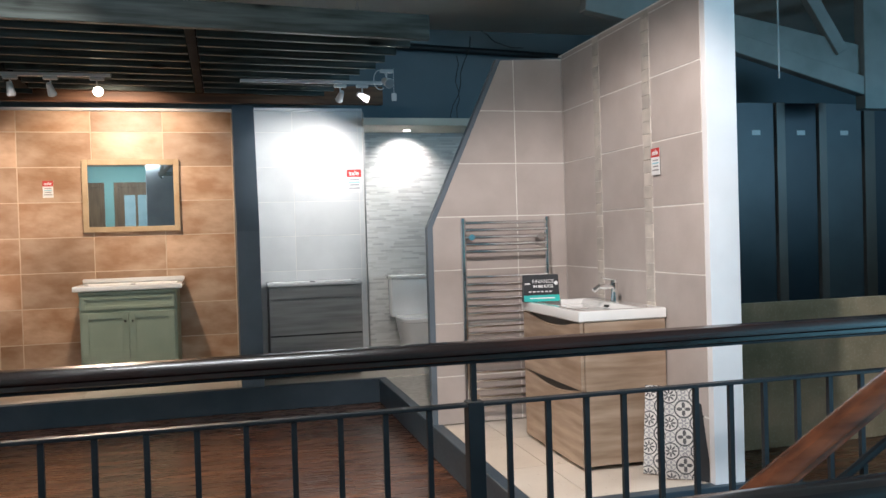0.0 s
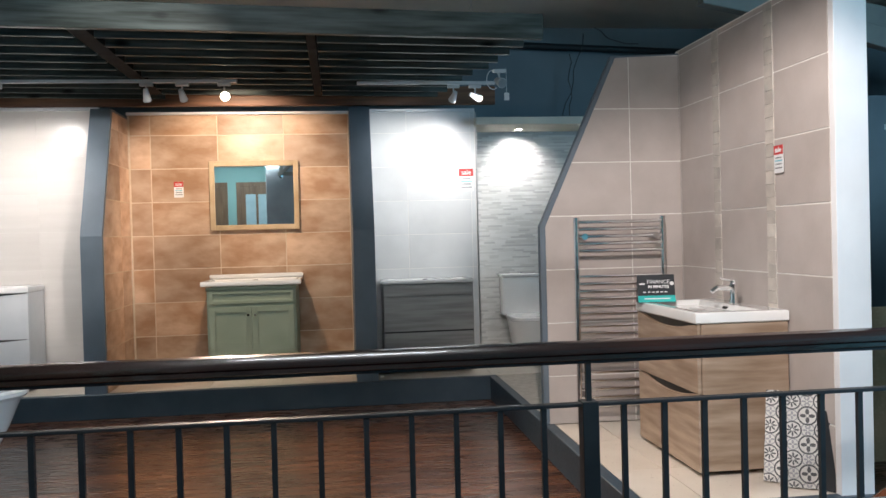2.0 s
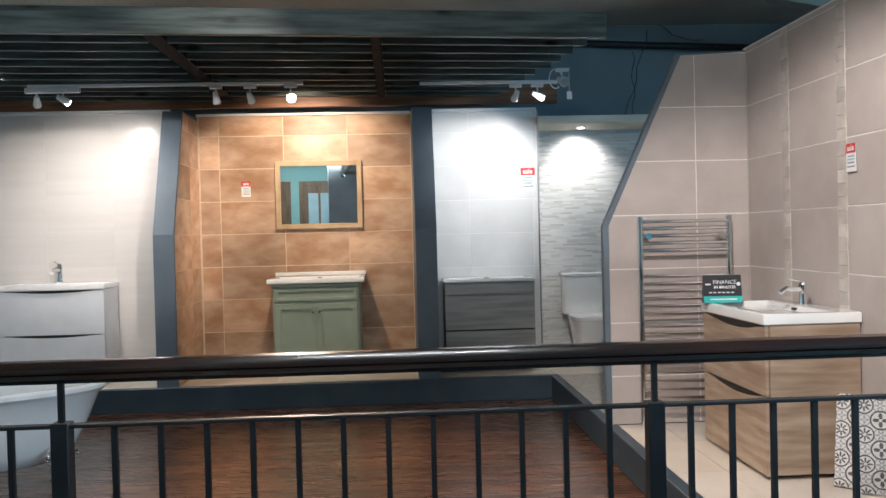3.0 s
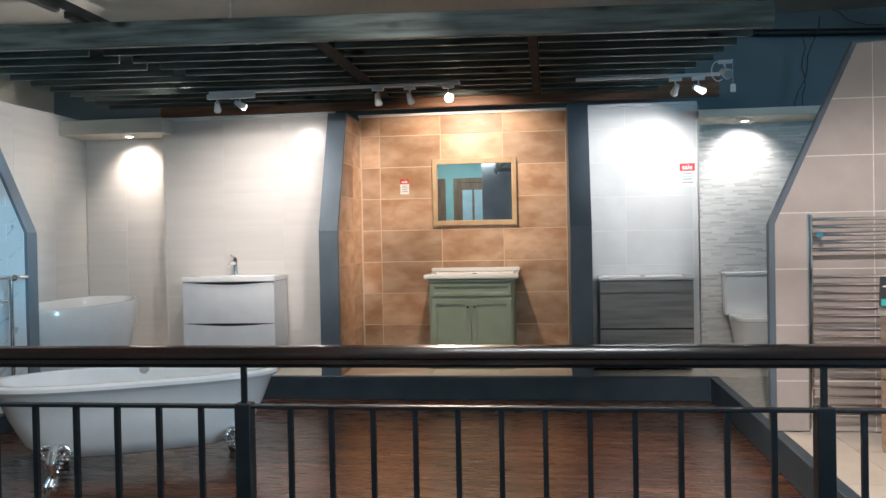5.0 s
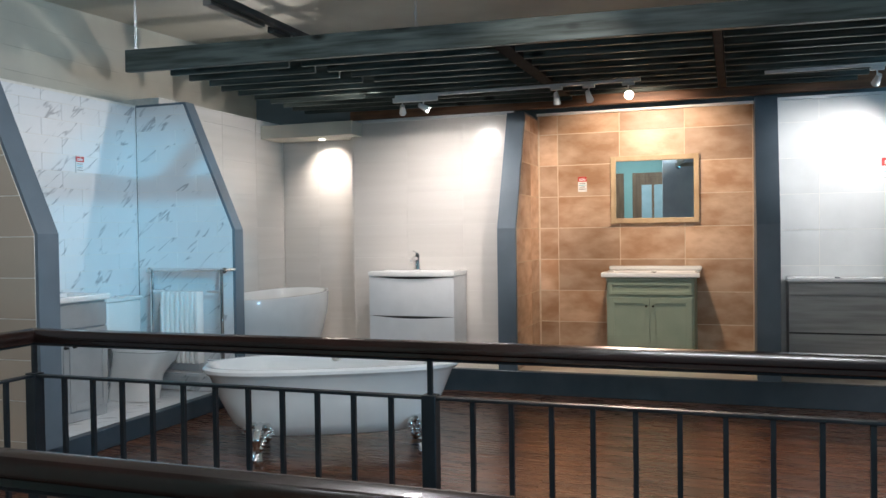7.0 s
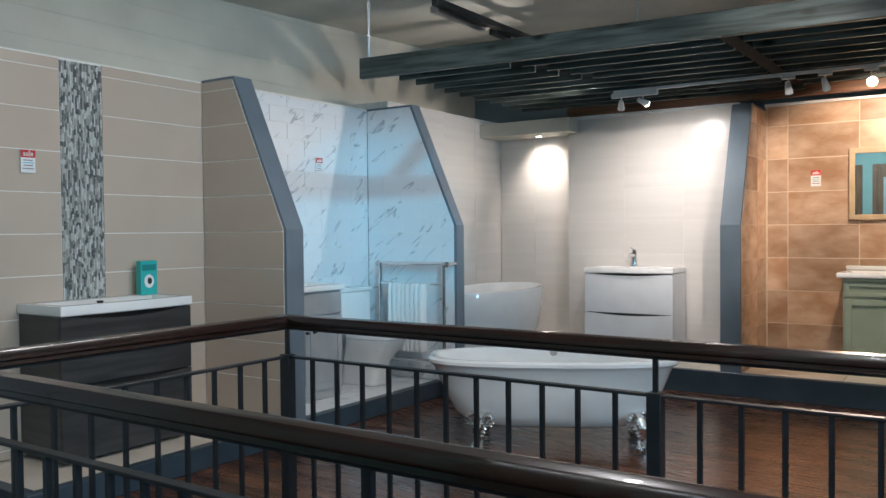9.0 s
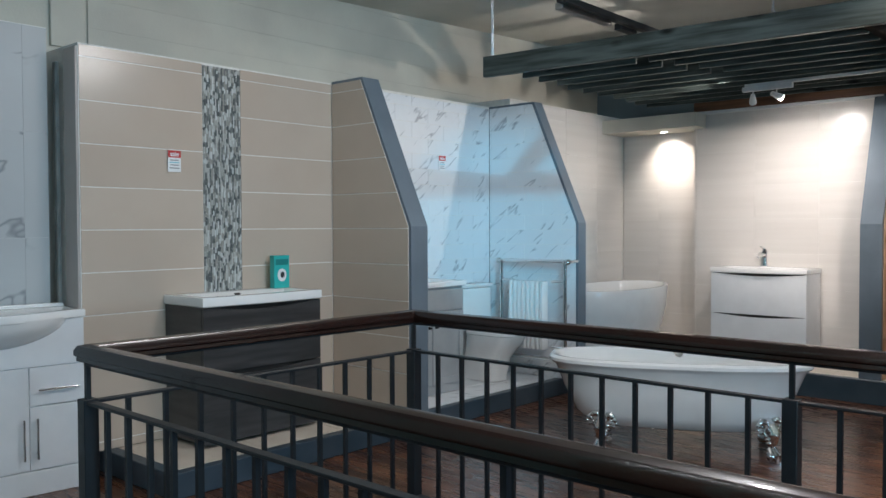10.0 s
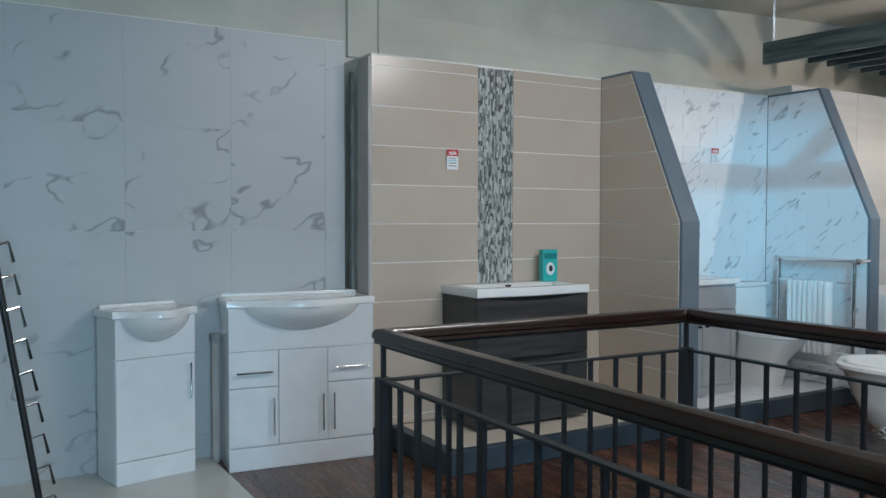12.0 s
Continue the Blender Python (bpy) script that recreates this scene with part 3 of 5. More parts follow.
bed(bpy.data.objects["partition_brown_bay"], [(6.80, PH), (7.69, PH), (7.69, 2.55), (7.20, 2.55), (6.80, 1.48)], "x", -2.19, -2.188, M_GROUT_TAN)
bed(wingR, [(1.0, PH), (1.9, PH), (1.9, 2.53), (1.48, 2.51), (1.0, 1.45)], "y", 4.868, 4.87, M_GROUT_W)
bed(wingA, [(-5.16, PL), (-4.365, PL), (-4.365, 1.475), (-4.845, 2.54), (-5.16, 2.54)], "y", 3.488, 3.49, M_GROUT_W)
bed(wingL, [(-5.2, PL), (-4.26, PL), (-4.26, 1.5), (-4.72, 2.56), (-5.2, 2.56)], "y", 5.438, 5.44, M_GROUT_W)
tiles(brown, (0, 7.7, 0), X, Z, -Y, rect(-2.17, -0.17, PH, TOP + 0.03), 0.604, 0.309, -1.989, 1.477 - 0.309 * 5, M_BROWN, gap=0.009)
post1 = bpy.data.objects["partition_brown_bay"]
tiles(post1, (-2.188, 0, 0), Y, Z, X, [(6.80, PH), (7.69, PH), (7.69, 2.55), (7.20, 2.55), (6.80, 1.48)], 0.604, 0.309, 7.36, 1.477 - 0.309 * 5, M_BROWN, gap=0.009)
tiles(white, (0, 7.45, 0), X, Z, -Y, rect(-4.12, -2.37, PH, TOP + 0.03), 0.6, 0.333, -2.9, 0.2, M_CREAM, gap=0.0016, thick=0.0025)
tiles(niche, (0, 7.65, 0), X, Z, -Y, rect(-5.05, -4.12, PH, 2.46), 0.6, 0.333, -4.62, 0.2, M_CREAM, gap=0.0016, thick=0.0025)
tiles(bay3, (-5.06, 0, 0), Y, Z, X, rect(5.57, 7.64, PL, 2.655), 0.6, 0.333, 5.9, 0.2, M_CREAM, gap=0.0016, thick=0.0025)
tiles(white, (-4.12, 0, 0), -Y, Z, -X, rect(-7.64, -7.45, PH, 2.46), 0.6, 0.333, -7.7, 0.2, M_CREAM, gap=0.0016, thick=0.0025)
tiles(greyw, (0, 7.47, 0), X, Z, -Y, rect(0.02, 1.0, PH, TOP + 0.01), 0.6, 0.315, 0.36, 0.17, M_GREYT, gap=0.004)
tiles(wingR, (0, 4.868, 0), X, Z, -Y, [(1.0, PH), (1.9, PH), (1.9, 2.53), (1.48, 2.51), (1.0, 1.45)], 0.6, 0.337, 1.565, 1.513 - 4 * 0.337, M_TAUPE, gap=0.007)
for a, b in ((3.245, 3.72), (3.805, 4.316), (4.40, 4.865)):
    tiles(rwall, (1.905, 0, 0), -Y, Z, -X, rect(-b, -a, PH, TOP - 0.01), b - a + 0.001, 0.337, -b, 1.513 - 4 * 0.337, M_TAUPE, gap=0.007)
M_STRIP = mat("pearl_mosaic", (0.46, 0.42, 0.38), (0.62, 0.57, 0.51), 0.22, scale=9, rand=0.14)
for a in (3.72, 4.316):
    tiles(rwall, (1.905, 0, 0), -Y, Z, -X, rect(-a - 0.084, -a, PH, TOP - 0.01), 0.085, 0.068, -a - 0.085, 0.2, M_STRIP, gap=0.002, thick=0.005, name="mosaic_piece")
AROW = 1.459 - 6 * 0.2535
tiles(panA, (-5.17, 0, 0), Y, Z, X, rect(1.575, 2.385, PL, 2.54), 0.83, 0.2535, 1.565, AROW, M_BEIGE, gap=0.006)
tiles(panA, (-5.17, 0, 0), Y, Z, X, rect(2.68, 3.485, PL, 2.54), 0.83, 0.2535, 2.675, AROW, M_BEIGE, gap=0.006)
tiles(wingA, (0, 3.488, 0), X, Z, -Y, [(-5.16, PL), (-4.365, PL), (-4.365, 1.475), (-4.845, 2.54), (-5.16, 2.54)], 0.83, 0.2535, -5.17, AROW, M_BEIGE, gap=0.006)
tiles(mbay, (-5.21, 0, 0), Y, Z, X, rect(3.62, 5.43, PL, 2.56), 0.4, 0.13, 3.6, 0.14, M_MARBT, gap=0.003, bond=0.5)
tiles(wingL, (0, 5.438, 0), X, Z, -Y, [(-5.2, PL), (-4.26, PL), (-4.26, 1.5), (-4.72, 2.56), (-5.2, 2.56)], 0.4, 0.13, -5.2, 0.14, M_MARBT, gap=0.003, bond=0.5)
tiles(marblew, (-5.424, 0, 0), Y, Z, X, rect(-1.6, 1.498, 0, 2.655), 0.62, 0.62, -1.6 - 0.14, 2.655 - 5 * 0.62, M_MARBLE, gap=0.0008, thick=0.004, cushion=0.0003, name="panel")
tiles(plat, (0, 0, PH - 0.012), X, Y, Z, rect(1.035, 1.9, 3.25, 4.86), 0.6, 0.6, 1.3, 3.2, M_FLOORT, gap=0.004, thick=0.008, name="floor_tile")
tiles(plat, (0, 0, PH - 0.012), X, Y, Z, rect(-4.4, 1.9, 6.81, 7.69), 0.6, 0.6, -4.4, 6.9, M_FLOORT, gap=0.004, thick=0.008, name="floor_tile")
tiles(plat2, (0, 0, PL - 0.012), X, Y, Z, rect(-5.16, -4.475, 1.785, 3.48), 0.6, 0.6, -5.1, 1.78, M_FLOORT, gap=0.004, thick=0.008, name="floor_tile")
tiles(plat2, (0, 0, PL - 0.012), X, Y, Z, rect(-5.2, -4.475, 3.62, 6.7), 0.4, 0.4, -5.2, 3.62, M_MARBT, gap=0.004, thick=0.008, name="floor_tile")


def island_mat(name, ramp, rough):
    """Small pieces of many shades, one shade a piece."""
    mt = bpy.data.materials.new(name)
    mt.use_nodes = True
    nd = mt.node_tree.nodes
    geo = nd.new("ShaderNodeNewGeometry")
    cr = nd.new("ShaderNodeValToRGB")
    cr.color_ramp.interpolation = "CONSTANT"
    while len(cr.color_ramp.elements) < len(ramp):
        cr.color_ramp.elements.new(0.5)
    for i, c in enumerate(ramp):
        cr.color_ramp.elements[i].position = i / len(ramp)
        cr.color_ramp.elements[i].color = (*c, 1)
    link(mt, geo.outputs["Random Per Island"], cr.inputs[0])
    link(mt, cr.outputs[0], nd["Principled BSDF"].inputs["Base Color"])
    nd["Principled BSDF"].inputs["Roughness"].default_value = rough
    return mt


M_SPLIT = island_mat("split_face_stone", [(0.6, 0.6, 0.58), (0.52, 0.52, 0.5), (0.45, 0.45, 0.44), (0.57, 0.57, 0.55), (0.62, 0.62, 0.6)], 0.6)
M_GLASSM = island_mat("glass_mosaic", [(0.5, 0.5, 0.47), (0.2, 0.21, 0.2), (0.34, 0.33, 0.3), (0.6, 0.62, 0.6), (0.12, 0.13, 0.13), (0.4, 0.4, 0.37)], 0.12)


def strips(name, parent, material, u_range, v_range, place, row_h, lengths, depth, vertical=False, gap=0.002, seed=1):
    """Rows of little bars of uneven length and relief, laid as one piece of stuff."""
    r = random.Random(seed)
    verts, faces = [], []
    v = v_range[0]
    while v < v_range[1] - 1e-6:
        v2 = min(v + row_h, v_range[1])
        u = u_range[0] - r.uniform(0, lengths[0])
        while u < u_range[1]:
            u2 = u + r.uniform(*lengths)
            a, b = max(u, u_range[0]), min(u2, u_range[1])
            if b - a > 0.004:
                d = r.uniform(*depth)
                n = len(verts)
                for dd in (0, d):
                    for uu, vv in ((a, v), (b - gap, v), (b - gap, v2 - gap), (a, v2 - gap)):
                        verts.append(place(uu, vv, dd))
                faces += [(n + 4, n + 5, n + 6, n + 7), (n, n + 1, n + 5, n + 4), (n + 1, n + 2, n + 6, n + 5), (n + 2, n + 3, n + 7, n + 6), (n + 3, n, n + 4, n + 7)]
            u = u2
        v = v2
    me = bpy.data.meshes.new(name)
    me.from_pydata(verts, [], faces)
    me.materials.append(material)
    ob = new(name, me)
    ob.parent = parent
    return tagged(ob, kind="stuff")


strips("split_face_strips", mosw, M_SPLIT, (1.03, 2.3), (PH, 2.43), lambda u, v, d: (u, 7.9 - d, v), 0.0165, (0.07, 0.2), (0.005, 0.009), gap=0.001, seed=3)
strips("glass_mosaic_sticks", panA, M_GLASSM, (PL + 0.9, 2.535), (2.388, 2.677), lambda u, v, d: (-5.17 + d, v, u), 0.0115, (0.02, 0.055), (0.005, 0.009), gap=0.0015, seed=5)

# thin wall boards and edging on the side wall
# grey strip whose colour stands in for the shadow gap beside the panels
M_GAPSHADE = mat("gap_shade", (0.17, 0.165, 0.155), (0.3, 0.285, 0.26), 0.7, scale=7, stretch=(3, 3, 0.7))
ed = bmesh.new()
box(ed, -5.419, -5.38, 1.53, 1.552, 0, 2.46, 0.003)
structure("panel_gap_strip", ed, M_GAPSHADE, "grey strip standing in for the shadow gap between marble panels and beige bay", "trim")
structure("panel_end_board", bbox(-5.33, -5.175, 1.555, 1.572, PL, 2.53, 0.002), M_TAUPE, "raw edge of the built-out tile panel", "trim")
structure("wall_cover_strip", bbox(-5.62, -5.59, 1.60, 1.82, 2.6, 3.3, 0.003), M_CREAMP, "pale vertical cover strip on the upper wall", "trim")
for k in range(5):
    part("board", bbox(-5.62, -5.604, 1.84, 8.0, 2.56 + k * 0.19, 2.7495 + k * 0.19, 0.0005), M_CREAMP, wall_west)
structure("coving", bbox(-5.62, -5.40, 1.84, 3.9, 2.555, 2.585, 0.003), M_CREAMP, "painted board capping the beige bay", "trim")


# ---- floor boards ----
BOARDS = {}
rb = random.Random(11)


def boards(x0, x1, y0, y1, w=0.135):
    y = y0
    while y < y1 - 0.02:
        h = min(w, y1 - y)
        x = x0
        first = True
        while x < x1 - 0.01:
            L = min(rb.choice((1.2, 1.8, 2.4)) if not first else rb.choice((0.6, 1.2, 1.8)), x1 - x)
            first = False
            key = (round(L, 3), round(h, 3))
            if key not in BOARDS:
                BOARDS[key] = mesh_from(bbox(0.0004, L - 0.0004, 0.0005, h - 0.0005, -0.02, 0.0, 0.0008), "floor_board", M_FLOORW)
            ob = new("floor_board", BOARDS[key])
            ob.matrix_local = Matrix.Translation((x, y, 0))
            ob.parent = floor
            x += L
        y += h


boards(-4.40, 0.96, 2.56, 6.73, 0.165)
boards(-5.60, -3.43, 0.70, 1.70)
boards(-4.40, -3.43, 1.70, 2.56)
boards(-5.60, 2.6, -1.0, 0.70)
boards(2.1, 4.9, 2.56, 7.9, 0.2)


# ---- bathroom things ----
M_GREEN = mat("sage_green_paint", (0.3, 0.36, 0.27), (0.35, 0.41, 0.31), 0.4, scale=4, bump=0.01)
M_GREYW = mat("grey_oak_board", (0.26, 0.255, 0.245), (0.39, 0.385, 0.37), 0.4, scale=3, stretch=(0.6, 6, 9), bump=0.02, fine=30)
M_OAK = mat("driftwood_oak_board", (0.27, 0.185, 0.125), (0.45, 0.34, 0.255), 0.45, scale=2.6, stretch=(1.0, 0.9, 8), bump=0.02, fine=30)
M_DKW = mat("dark_walnut_board", (0.03, 0.032, 0.034), (0.055, 0.056, 0.058), 0.35, scale=3, stretch=(1, 1, 9), bump=0.02)
M_OAKF = mat("light_oak_frame", (0.42, 0.3, 0.17), (0.55, 0.42, 0.27), 0.45, scale=5, stretch=(1, 1, 1), bump=0.02)
M_RED = mat("red_print", (0.5, 0.03, 0.03), (0.56, 0.04, 0.035), 0.4, bump=0)
M_PAPER = mat("white_card", grey(0.75), grey(0.8), 0.5, bump=0)
M_INK = mat("grey_print", grey(0.25), grey(0.3), 0.6, bump=0)
M_BLUEINK = mat("pale_blue_print", (0.2, 0.5, 0.6), (0.25, 0.55, 0.65), 0.6, bump=0)
M_CARDK = mat("black_card", (0.02, 0.022, 0.026), (0.03, 0.032, 0.036), 0.35, bump=0)
M_TEALC = mat("teal_print", (0.02, 0.4, 0.38), (0.03, 0.46, 0.43), 0.4, bump=0)
M_MIRROR = bpy.data.materials.new("mirror_glass")
M_MIRROR.use_nodes = True
mb = M_MIRROR.node_tree.nodes["Principled BSDF"]
mb.inputs["Metallic"].default_value, mb.inputs["Roughness"].default_value = 1.0, 0.01
mb.inputs["Base Color"].default_value = (0.86, 0.9, 0.9, 1)


def text_mesh(words, size, material, bold=0.0):
    cu = bpy.data.curves.new("words", "FONT")
    cu.body, cu.size, cu.align_x, cu.align_y, cu.extrude, cu.offset = words, size, "CENTER", "CENTER", 0.0003, bold
    ob = bpy.data.objects.new("words", cu)
    me = bpy.data.meshes.new_from_object(ob)
    bpy.data.objects.remove(ob)
    me.materials.clear()
    me.materials.append(material)
    return me


def lettering(words, size, material, parent, m, bold=0.0):
    ob = new("lettering", text_mesh(words, size, material, bold))
    ob.matrix_local = m
    ob.parent = parent
    return ob


FACE = pose(0, 0, 0, 90, 0, 0)


def sale_sign(at, rz, w=0.095, h=0.15, label="small white price sign with a red sale heading on the tiles"):
    s = thing("sale_sign", label, "sign", at, rz, group="sale signs on the tiles")
    part("card", bbox(-w / 2, w / 2, -0.003, 0, -h, 0), M_PAPER, s)
    part("heading", bbox(-w / 2, w / 2, -0.0045, -0.003, -h * 0.33, 0), M_RED, s)
    lettering("sale", w * 0.46, M_PAPER, s, Matrix.Translation((0, -0.0055, -h * 0.165)) @ FACE, 0.0008)
    for k, (f, c) in enumerate(((0.45, M_INK), (0.56, M_BLUEINK), (0.68, M_INK), (0.82, M_INK))):
        ww = w * (0.38 if k % 2 else 0.32)
        part("print_bar", bbox(-ww, ww, -0.004, -0.003, -h * f - h * 0.025, -h * f + h * 0.025), c, s)
    return s


sale_sign((-1.745, 7.69, 1.976), 0, 0.085, 0.147)
sale_sign((0.912, 7.46, 2.034), 0, 0.135, 0.21, "price sign with a red sale heading on pale grey tiles")
sale_sign((1.893, 3.66, 1.815), -90, 0.085, 0.137)
sale_sign((-5.158, 2.173, 1.96), 90, 0.09, 0.135)
sale_sign((-5.196, 4.765, 2.086), 90, 0.085, 0.13)


def front(w, z0, z1, y, dip=0.0, th=0.018, cx=0.0):
    """A drawer or door front facing -y, whose top edge may dip in a curve for a finger grip."""
    pts = [(cx - w / 2, z0), (cx + w / 2, z0), (cx + w / 2, z1)]
    if dip:
        for i in range(1, 16):
            f = 1 - 2 * i / 16
            pts.append((cx + f * w * 0.44, z1 - dip * (1 - f * f) ** 1.0))
    pts.append((cx - w / 2, z1))
    return prism(bmesh.new(), pts, "y", y - th, y)


def basin(parent, w, d, z, h=0.045, inset=0.05, back=0.11, name="basin", bow=0.0, tilt=0.028, slot=True):
    """A moulded basin top: slab with a softened, maybe bowed front edge and a sunk bowl."""
    bm = bmesh.new()
    n = 18

    def ring(s, zz, rear):
        pts = [(-w / 2 + s, -rear), (w / 2 - s, -rear)]
        for i in range(n + 1):
            f = 1 - 2 * i / n
            pts.append((f * (w / 2 - s), -d + s - bow * (0.5 + 0.5 * math.cos(math.pi * f))))
        return [bm.verts.new((px, py, zz)) for px, py in pts]
    rows = [ring(0.006, z, 0.006), ring(0, z + 0.006, 0), ring(0, z + h - 0.007, 0), ring(0.003, z + h - 0.002, 0.003), ring(0.009, z + h, 0.009),
            ring(inset, z + h, back), ring(inset + 0.008, z + h - 0.006, back + 0.008), ring(inset + 0.03, z + h - tilt, back + 0.03)]
    for r0, r1 in zip(rows, rows[1:]):
        for i in range(len(r0)):
            j = (i + 1) % len(r0)
            bm.faces.new((r0[i], r0[j], r1[j], r1[i]))
    bm.faces.new(rows[0])
    bm.faces.new(rows[-1])
    b = part(name, bm, M_CERAM, parent, "glossy white ceramic basin", smooth=True)
    part("drain", cyl(bmesh.new(), (0, -d * 0.55, z + h - tilt), (0, -d * 0.55, z + h - tilt + 0.004), 0.022, 16), M_CHROME, b)
    if slot:
        part("overflow", box(bmesh.new(), -0.022, 0.022, -back - 0.032, -back - 0.014, z + h - tilt * 0.6 - 0.008, z + h - tilt * 0.6 + 0.006, 0.004), M_BPLAS, b)
    return b


def tap(parent, x, y, z, k=1.0):
    """A mixer tap with a waisted body, a drooping spout and a raised lever; k scales it."""
    bm = bmesh.new()
    cyl(bm, (x, y, z), (x, y, z + 0.008 * k), 0.027 * k, 18)
    cyl(bm, (x, y, z + 0.008 * k), (x, y, z + 0.06 * k), 0.022 * k, 18, 0.018 * k)
    cyl(bm, (x, y, z + 0.06 * k), (x, y, z + 0.11 * k), 0.018 * k, 18, 0.021 * k)
    t = part("tap", bm, M_CHROME, parent, "chrome mixer tap", smooth=True)
    sp = bmesh.new()
    cyl(sp, (x, y, z + 0.085 * k), (x, y - 0.09 * k, z + 0.09 * k), 0.014 * k, 12)
    cyl(sp, (x, y - 0.09 * k, z + 0.092 * k), (x, y - 0.125 * k, z + 0.07 * k), 0.013 * k, 12)
    part("spout", sp, M_CHROME, t, smooth=True)
    part("lever_cap", cyl(bmesh.new(), (x, y, z + 0.11 * k), (x, y, z + 0.126 * k), 0.02 * k, 16, 0.014 * k), M_CHROME, t, smooth=True)
    part("lever", cyl(bmesh.new(), (x, y + 0.012 * k, z + 0.122 * k), (x, y - 0.075 * k, z + 0.142 * k), 0.008 * k, 10, 0.006 * k), M_CHROME, t, smooth=True)
    return t


def smile_vanity(label, at, rz, w, d, h, material, base=0.02, two=0.5, top=0.05, dip=0.022, bow=0.02):
    """A two-drawer basin unit with curved grips."""
    s = thing("vanity_unit", label, "vanity unit", at, rz)
    hb = h - top
    part("carcass", bbox(-w / 2 + 0.004, w / 2 - 0.004, -d + 0.025, 0, base, hb, 0.004), material, s)
    part("grip_shadow", bbox(-w / 2 + 0.03, w / 2 - 0.03, -d + 0.018, -d + 0.026, base + 0.05, hb - 0.004), M_BPLAS, s)
    mid = base + (hb - base) * two
    part("drawer_front", front(w - 0.004, base, mid - 0.004, -d + 0.018, dip), material, s)
    part("drawer_front", front(w - 0.004, mid, hb - 0.004, -d + 0.018, dip), material, s)
    basin(s, w + 0.01, d + 0.008, hb, top, bow=bow)
    return s


# sage green unit and mirror in the brown bay
gv = thing("vanity_unit", "sage green painted vanity unit with white basin top", "vanity unit", (-1.06, 7.69, PH))
part("carcass", bbox(-0.385, 0.385, -0.52, 0, 0.0, 0.80, 0.004), M_GREEN, gv)
part("plinth", bbox(-0.39, 0.39, -0.53, -0.52, 0.0, 0.075, 0.002), M_GREEN, gv)
part("top_rail", bbox(-0.39, 0.39, -0.538, -0.52, 0.785, 0.815, 0.004), M_GREEN, gv)


def shaker(parent, x0, x1, z0, z1, y, material, name, fr=0.05):
    p = part(name, bbox(x0, x1, y - 0.012, y, z0, z1), material, parent)
    for a in (bbox(x0, x0 + fr, y - 0.021, y - 0.012, z0, z1, 0.002), bbox(x1 - fr, x1, y - 0.021, y - 0.012, z0, z1, 0.002),
              bbox(x0 + fr, x1 - fr, y - 0.021, y - 0.012, z0, z0 + fr, 0.002), bbox(x0 + fr, x1 - fr, y - 0.021, y - 0.012, z1 - fr, z1, 0.002)):
        part("rail", a, material, p)
    return p


shaker(gv, -0.365, 0.365, 0.665, 0.78, -0.52, M_GREEN, "false_drawer", 0.03)
dl_, dr_ = shaker(gv, -0.365, -0.003, 0.08, 0.64, -0.52, M_GREEN, "door"), shaker(gv, 0.003, 0.365, 0.08, 0.64, -0.52, M_GREEN, "door")
for dd, kx in ((dl_, -0.03), (dr_, 0.03)):
    k = bmesh.new()
    cyl(k, (kx, -0.541, 0.565), (kx, -0.556, 0.565), 0.005, 10)
    cyl(k, (kx, -0.556, 0.565), (kx, -0.572, 0.565), 0.013, 14, 0.009)
    part("knob", k, M_CHROME, dd, smooth=True)
gb = basin(gv, 0.86, 0.56, 0.82, 0.045)
part("upstand", bbox(-0.43, 0.43, -0.03, 0, 0.865, 0.905, 0.008), M_CERAM, gb, smooth=True)

mr_ = thing("wall_mirror", "rectangular mirror in a light oak frame on brown tiles", "mirror", (-1.058, 7.69, 1.512))
fw, fh = 0.82, 0.646
part("glass", bbox(-fw / 2 + 0.04, fw / 2 - 0.04, -0.016, -0.01, 0.04, fh - 0.04), M_MIRROR, mr_, "silvered mirror glass")
for a in (bbox(-fw / 2, -fw / 2 + 0.05, -0.03, 0, 0, fh, 0.004), bbox(fw / 2 - 0.05, fw / 2, -0.03, 0, 0, fh, 0.004),
          bbox(-fw / 2 + 0.05, fw / 2 - 0.05, -0.03, 0, 0, 0.05, 0.004), bbox(-fw / 2 + 0.05, fw / 2 - 0.05, -0.03, 0, fh - 0.05, fh, 0.004)):
    part("frame_bar", a, M_OAKF, mr_)

# grey drawer unit
gy = thing("vanity_unit", "grey wood-grain drawer vanity with thin white basin", "vanity unit", (0.486, 7.455, PH))
part("carcass", bbox(-0.4, 0.4, -0.38, 0, 0.03, 0.79, 0.003), M_GREYW, gy)
part("drawer_front", front(0.8, 0.04, 0.36, -0.38), M_GREYW, gy)
part("drawer_front", front(0.8, 0.375, 0.675, -0.38), M_GREYW, gy)
part("drawer_front", front(0.8, 0.69, 0.79, -0.38), M_GREYW, gy)
part("grip_shadow", bbox(-0.4, 0.4, -0.384, -0.38, 0.34, 0.39), M_BPLAS, gy)
gyb = basin(gy, 0.82, 0.41, 0.795, 0.03, 0.06, 0.1, tilt=0.015)

# white curved unit in the cream bay
wv = smile_vanity("white gloss two-drawer vanity with curved grips and basin", (-3.318, 7.44, PH), 0, 0.89, 0.39, 0.875, M_WGLOSS, two=0.52)
tap(wv, -0.05, -0.07, 0.875, 1.35)


